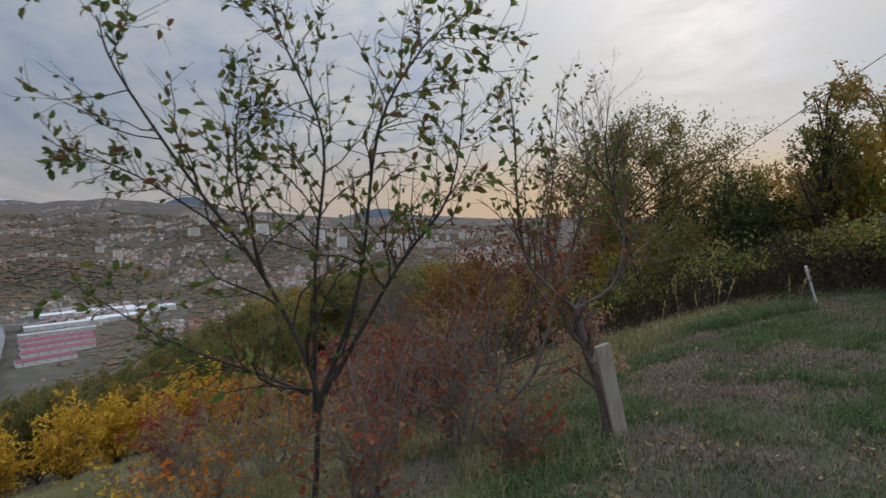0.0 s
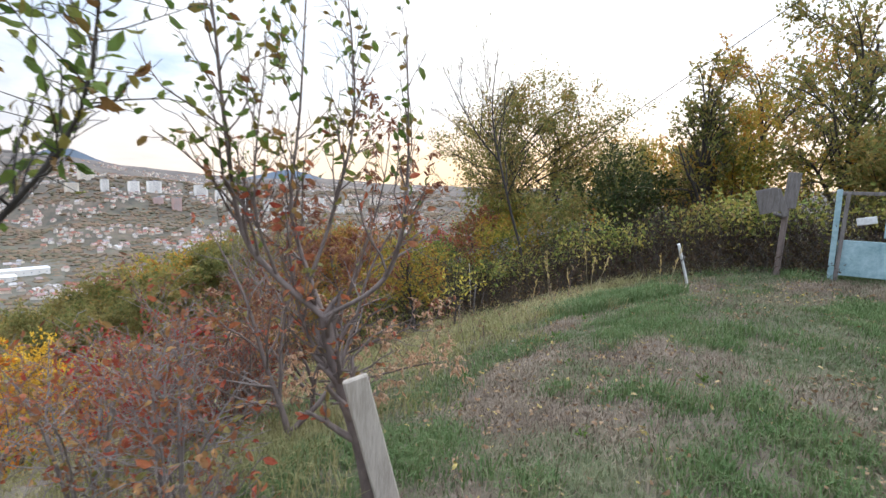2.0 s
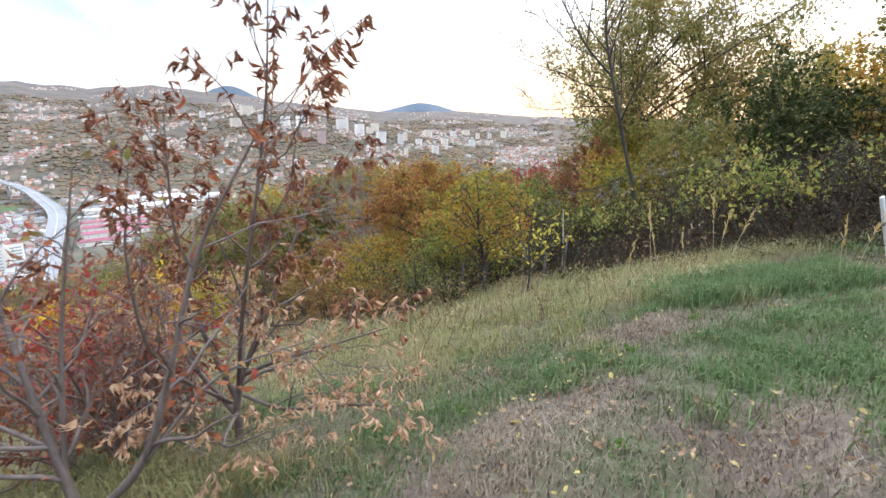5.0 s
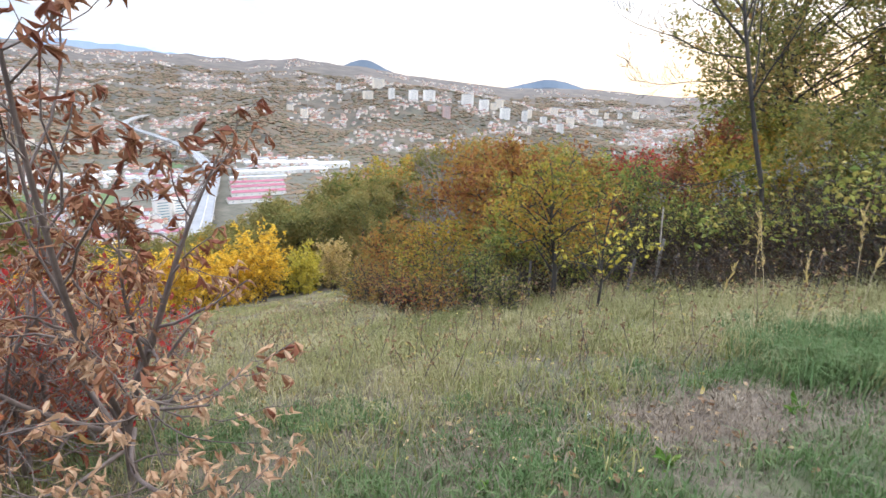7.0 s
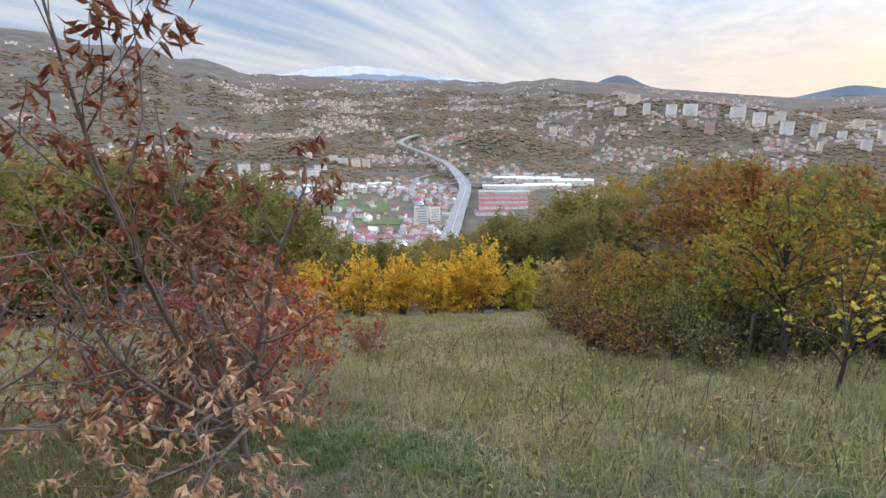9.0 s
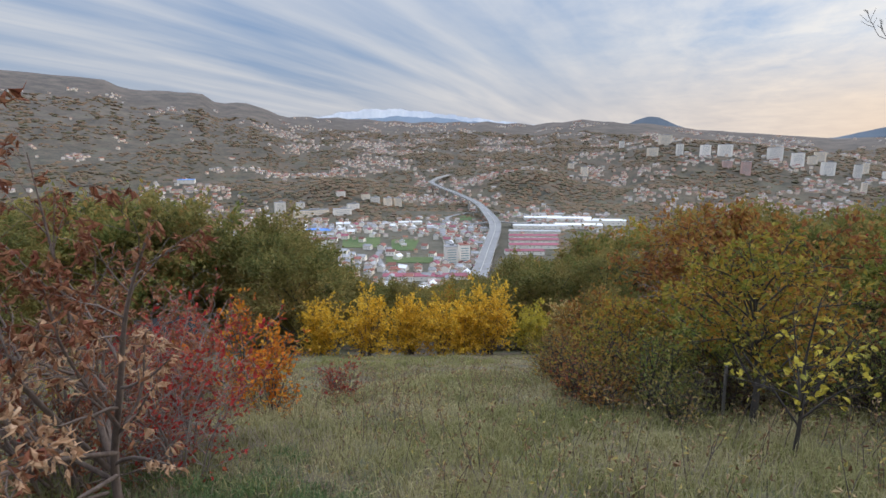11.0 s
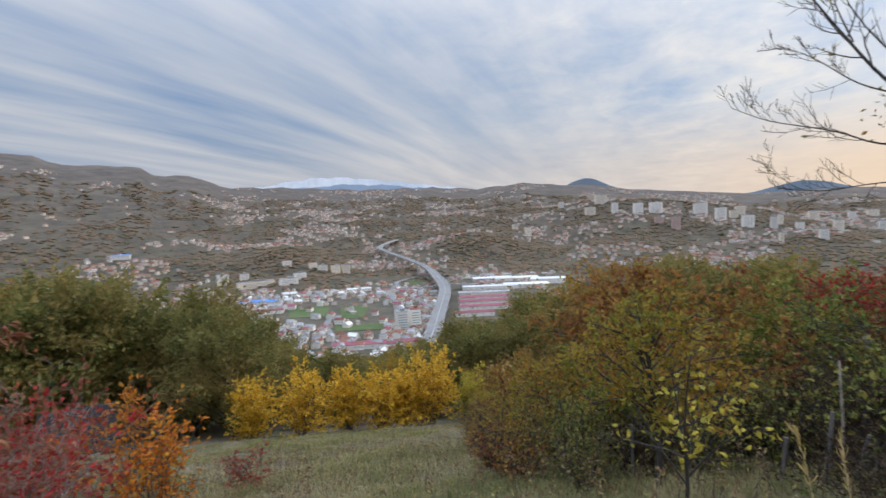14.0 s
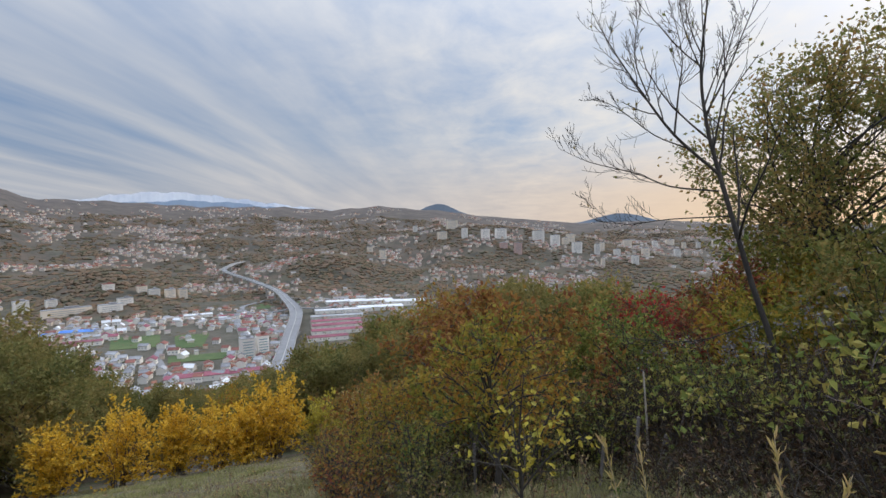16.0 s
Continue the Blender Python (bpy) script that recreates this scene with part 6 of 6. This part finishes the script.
def sow():
    rng = np.random.default_rng(51)
    # short turf, lush clumps and dead thatch on the level top and round the path
    c = np.stack([-0.6 + 9.6 * rng.random(96000), -0.4 + 10.9 * rng.random(96000)], 1)
    c = c[c[:, 0] > 0.3 + 0.4 * patchy(c, 1.5, 2.2) + 0.3 * rng.normal(size=len(c))]
    slope = downhill(c)
    bare = patchy(c, 1.9, 0.7) + 0.5 * patchy(c, 5.3, 1.9)
    for x, y, r in ((3.85, 4.3, 0.45), (3.75, 6.95, 0.4), (2.6, 3.6, 0.4), (2.5, 5.2, 0.45), (4.4, 4.7, 0.3)):
        bare = bare + 1.3 * np.exp(-((c[:, 0] - x) ** 2 + (c[:, 1] - y) ** 2) / r ** 2)
    edge = c[:, 1] - 0.35 * (c[:, 0] - 2) - 7.5 + 0.35 * bare + 0.3 * rng.normal(size=len(c))
    here = ((edge < 0) | (slope < 0.3)) & (c[:, 0] * 0.75 + c[:, 1] < 15.5)
    grown = here & (bare < 0.2 + 0.9 * rng.random(len(c)))
    lush = grown & (patchy(c, 2.7, 5.0) + 0.7 * patchy(c, 7.5, 2.0) + 0.35 * rng.normal(size=len(c)) > 0.6)
    turf = grown & ~lush
    grass_object("turf_grass", "grass", "short green turf with worn patches", [clumps(rng, c[turf][:26000], 7, 0.035, 0.025, 0.1, 1.3, 0.003)])
    tufts = np.array([(4.48, 5.16), (4.6, 5.3), (4.35, 5.05), (4.55, 5.0), (5.2, 7.9), (5.6, 8.3), (4.9, 8.0), (4.2, 7.9), (2.3, 5.9), (3.4, 5.2), (6.4, 7.6), (3.1, 3.9), (2.6, 3.2)])
    bank = np.stack([4.0 + 1.5 * rng.random(420), 7.2 + 1.6 * rng.random(420)], 1)
    tufts = np.concatenate([tufts, bank[patchy(bank, 3.0, 1.0) > -0.3][:170]])
    grass_object("lush_grass", "lush", "clumps of lush broad-bladed green grass", [clumps(rng, c[lush][:11000], 8, 0.045, 0.05, 0.17, 1.1, 0.0042), clumps(rng, tufts, 60, 0.1, 0.1, 0.3, 1.1, 0.004)])
    dead = here & (rng.random(len(c)) < np.clip(0.2 + 0.3 * bare, 0.06, 0.8))
    grass_object("dead_thatch", "thatch", "flattened dead grass lying over bare soil", [clumps(rng, c[dead][:17000], 6, 0.05, 0.04, 0.12, 1.9, 0.0024)])
    # dry meadow on the slope
    c = np.stack([-14 + 20 * rng.random(90000), 4.2 + 20 * rng.random(90000)], 1)
    slope = downhill(c)
    d = np.hypot(c[:, 0] - 3.8, c[:, 1] - 5.8)
    edge = np.maximum(c[:, 1] - 0.35 * (c[:, 0] - 2) - 7.3, 0.7 - c[:, 0]) + 0.3 * patchy(c, 1.6, 1.0) + 0.35 * rng.normal(size=len(c))
    keep = (slope > 0.3) & (edge > 0) & (rng.random(len(c)) < np.clip(4.5 / (d + 0.5), 0.2, 1)) & (patchy(c, 1.3, 2.1) + 0.6 * patchy(c, 4.1, 0.4) < 0.7 + 0.6 * rng.random(len(c))) & (d < 20)
    c = c[keep][:24000]
    low = rng.random(len(c)) < 0.45
    hay = [clumps(rng, c[low], 6, 0.08, 0.05, 0.16, 1.7, 0.003), clumps(rng, c[~low], 6, 0.07, 0.05, 0.2, 1.1, 0.0032)]
    # the pale tall fringe along the brow
    k = 2200
    s = rng.random(k)
    e = np.stack([4.0 + 3.8 * s + rng.normal(size=k) * 0.35, 8.9 + 0.9 * s + rng.normal(size=k) * 0.8 + 1.0 * np.sin(s * 3)], 1)
    hay.append(clumps(rng, e, 7, 0.06, 0.12, 0.34, 1.2, 0.003))
    tufts = np.stack([-4 + 9 * rng.random(900), 7.3 + 7 * rng.random(900)], 1)
    tufts = tufts[downhill(tufts) > 0.35]
    hay.append(clumps(rng, tufts, 26, 0.1, 0.1, 0.34, 1.4, 0.0034))
    c = np.stack([-5 + 6.8 * rng.random(10000), 0.4 + 5.2 * rng.random(10000)], 1)
    c = c[(patchy(c, 2.1, 3.0) < 0.5 + 0.6 * rng.random(len(c))) & (c[:, 0] < 0.9 + 0.45 * patchy(c, 1.7, 0.3) + 0.3 * rng.normal(size=len(c)))]
    hay.append(clumps(rng, c[:6500], 7, 0.07, 0.06, 0.3, 1.1, 0.0032))
    grass_object("meadow_grass", "hay", "dry yellowing meadow grass on the slope", hay)
    c = np.stack([-13 + 19 * rng.random(40000), 4.5 + 18 * rng.random(40000)], 1)
    c = c[(downhill(c) > 0.2) & (np.hypot(c[:, 0] - 3.8, c[:, 1] - 5.8) < 18)]
    green, brown = patchy(c, 0.9, 4.0) + 0.6 * patchy(c, 3.7, 1.0) > 0.15, patchy(c, 1.1, 1.5) + 0.6 * patchy(c, 4.4, 3.0) > 0.3
    grass_object("meadow_green", "meadow", "green grass growing through the dry meadow", [clumps(rng, c[green][:9500], 6, 0.06, 0.07, 0.24, 1.0, 0.004)])
    grass_object("meadow_thatch", "thatch", "brown flattened stems in the dry meadow", [clumps(rng, c[brown][:4000], 7, 0.09, 0.06, 0.2, 1.8, 0.003)])
    # withered flower stalks standing in the meadow
    w, h, P, D = Geo(), Geo(), [], []
    for _ in range(900):
        x, y = -5 + 10 * rng.random(), 7.6 + 8 * rng.random()
        if 0.28 * (x - 3) - 0.25 * (y - 6.86) > 0.1:
            continue
        q = polyline(rng, (x, y, gz(x, y) - 0.02), (rng.normal() * 0.2, rng.normal() * 0.2, 1), 0.25 + 0.4 * rng.random() ** 2, 4, 0.1, 0)
        tube(w, q, np.linspace(0.0035, 0.0018, 5), 3)
        for _ in range(9):
            P.append(q[rng.integers(2, 5)] + rng.normal(size=3) * 0.02)
            D.append(rng.normal(size=3) + (0, 0, 0.6))
    leaves(h, rng, P, D, 0.025 + 0.03 * rng.random(len(P)), 0.4, 0.4, False)
    root = thing("withered_stalks", (0, 0, 0), "withered brown flower stalks standing in the meadow", "weeds", kind="stuff")
    part("stems", w, MAT["bark"], root)
    part("seed_heads", h, MAT["litter"], root)
    # fallen leaves
    g = Geo()
    k = 9000
    c = np.stack([0.3 + 7 * rng.random(k), 0.5 + 8.5 * rng.random(k)], 1)
    c = c[(patchy(c, 1.9, 0.7) + 0.5 * patchy(c, 5.3, 1.9) > 0.05) | (rng.random(k) < 0.12)]
    k = len(c)
    pos = np.stack([c[:, 0], c[:, 1], ground(c[:, 0], c[:, 1]) + 0.025 + 0.03 * rng.random(k)], 1)
    way = rng.normal(size=(k, 3)) * np.array([1, 1, 0.25])
    leaves(g, rng, pos, way, 0.02 + 0.035 * rng.random(k) ** 2, 0.55, 0.4)
    tagged(part("fallen_leaves", g, MAT["litter"]), "dry fallen leaves scattered over the turf", "leaves", kind="stuff")


sow()


def reed(x, y, h, lean, seed):
    rng = np.random.default_rng(seed)
    root = thing("grass_stalk", (x, y, gz(x, y)), "tall dry grass stalk with a straw-coloured seed head", "grass", "dry stalks near the path")
    g, s = Geo(), Geo()
    q = polyline(rng, (0, 0, -0.02), (lean, 0.05, 1), h, 8, 0.05, -0.02)
    tube(g, q, np.linspace(0.004, 0.0015, len(q)), 4)
    part("stem", g, MAT["dry_stem"], root)
    P, D = [], []
    for i in range(26):
        k = 4.5 + 3.4 * rng.random()
        j = int(k)
        P.append(q[j] + (q[min(j + 1, 8)] - q[j]) * (k - j))
        D.append(unit(q[8] - q[4]) + rng.normal(size=3) * 0.25)
    leaves(s, rng, P, D, 0.04 + 0.04 * rng.random(26), 0.16, 0.2)
    part("seed_head", s, MAT["l_straw"], root)


for i, (x, y, h, lean) in enumerate(((4.18, 8.73, 1.05, -0.2), (4.25, 8.8, 0.9, -0.1), (4.77, 8.7, 0.95, -0.12), (4.82, 8.75, 0.75, 0.1), (5.0, 8.9, 0.8, 0.15), (4.5, 8.6, 0.6, -0.2), (5.3, 7.4, 0.7, 0.1), (5.1, 7.2, 0.6, -0.1), (3.9, 8.9, 0.6, 0.1))):
    reed(x, y, h, lean, 400 + i)


def seed_flowers():
    rng = np.random.default_rng(77)
    for x, y in ((4.3, 14.6), (4.9, 14.4), (5.4, 14.2), (5.9, 13.8), (3.6, 15.0), (6.3, 13.2)):
        z = gz(x, y)
        root = thing("aster_clump", (x, y, z), "clump of grey seed heads above the thicket", "plant", "seed heads in the thicket")
        w, g = Geo(), Geo()
        P, D = [], []
        for _ in range(7):
            q = polyline(rng, (rng.normal() * 0.1, rng.normal() * 0.1, 0), (rng.normal() * 0.15, rng.normal() * 0.15, 1), 1.5 + 0.3 * rng.random(), 5, 0.08, 0)
            tube(w, q, np.linspace(0.006, 0.003, 6), 3)
            for _ in range(16):
                P.append(q[-1] + rng.normal(size=3) * 0.06)
                D.append(rng.normal(size=3))
        leaves(g, rng, P, D, 0.03 + 0.03 * rng.random(len(P)), 0.7, 0.3, False)
        tagged(part("stem", w, MAT["bark"], root), kind="stuff")
        tagged(part("seed_head", g, MAT["l_white"], root), kind="stuff")


seed_flowers()


def weed(x, y, size, seed):
    rng = np.random.default_rng(seed)
    root = thing("weed_rosette", (x, y, gz(x, y)), "fresh green broad-leaved weed in the turf", "plant", "weeds in the turf")
    g = Geo()
    a = rng.random(16) * 2 * math.pi
    way = np.stack([np.cos(a), np.sin(a), 0.5 + 0.6 * rng.random(16)], 1)
    leaves(g, rng, np.tile((0, 0, 0.01), (16, 1)) + rng.normal(size=(16, 3)) * 0.015, way, 0.65 * size * (0.6 + 0.5 * rng.random(16)), 0.45, 0.5)
    part("leaf_rosette", g, MAT["l_weed"], root)


for i, (x, y, size) in enumerate(((2.24, 5.9, 0.11), (2.6, 6.1, 0.08), (3.3, 6.3, 0.09), (1.9, 4.6, 0.08), (2.9, 5.0, 0.07), (3.9, 6.9, 0.1), (3.5, 4.1, 0.08), (2.4, 3.6, 0.07), (4.3, 11.6, 0.14), (4.7, 11.3, 0.15), (3.6, 11.8, 0.13))):
    weed(x, y, size, 500 + i)


def crumpled_litter():
    bm = bmesh.new()
    bmesh.ops.create_icosphere(bm, subdivisions=2, radius=0.022)
    rng = np.random.default_rng(8)
    for v in bm.verts:
        v.co *= 0.6 + 0.7 * rng.random()
        v.co.z *= 0.7
    me = bpy.data.meshes.new("litter_scrap")
    bm.to_mesh(me)
    bm.free()
    me.materials.append(MAT["white_paint"])
    ob = new("litter_scrap", me)
    ob.location = (2.98, 6.84, gz(2.98, 6.84) + 0.03)
    tagged(ob, "crumpled scrap of white plastic in the grass", "litter")


crumpled_litter()
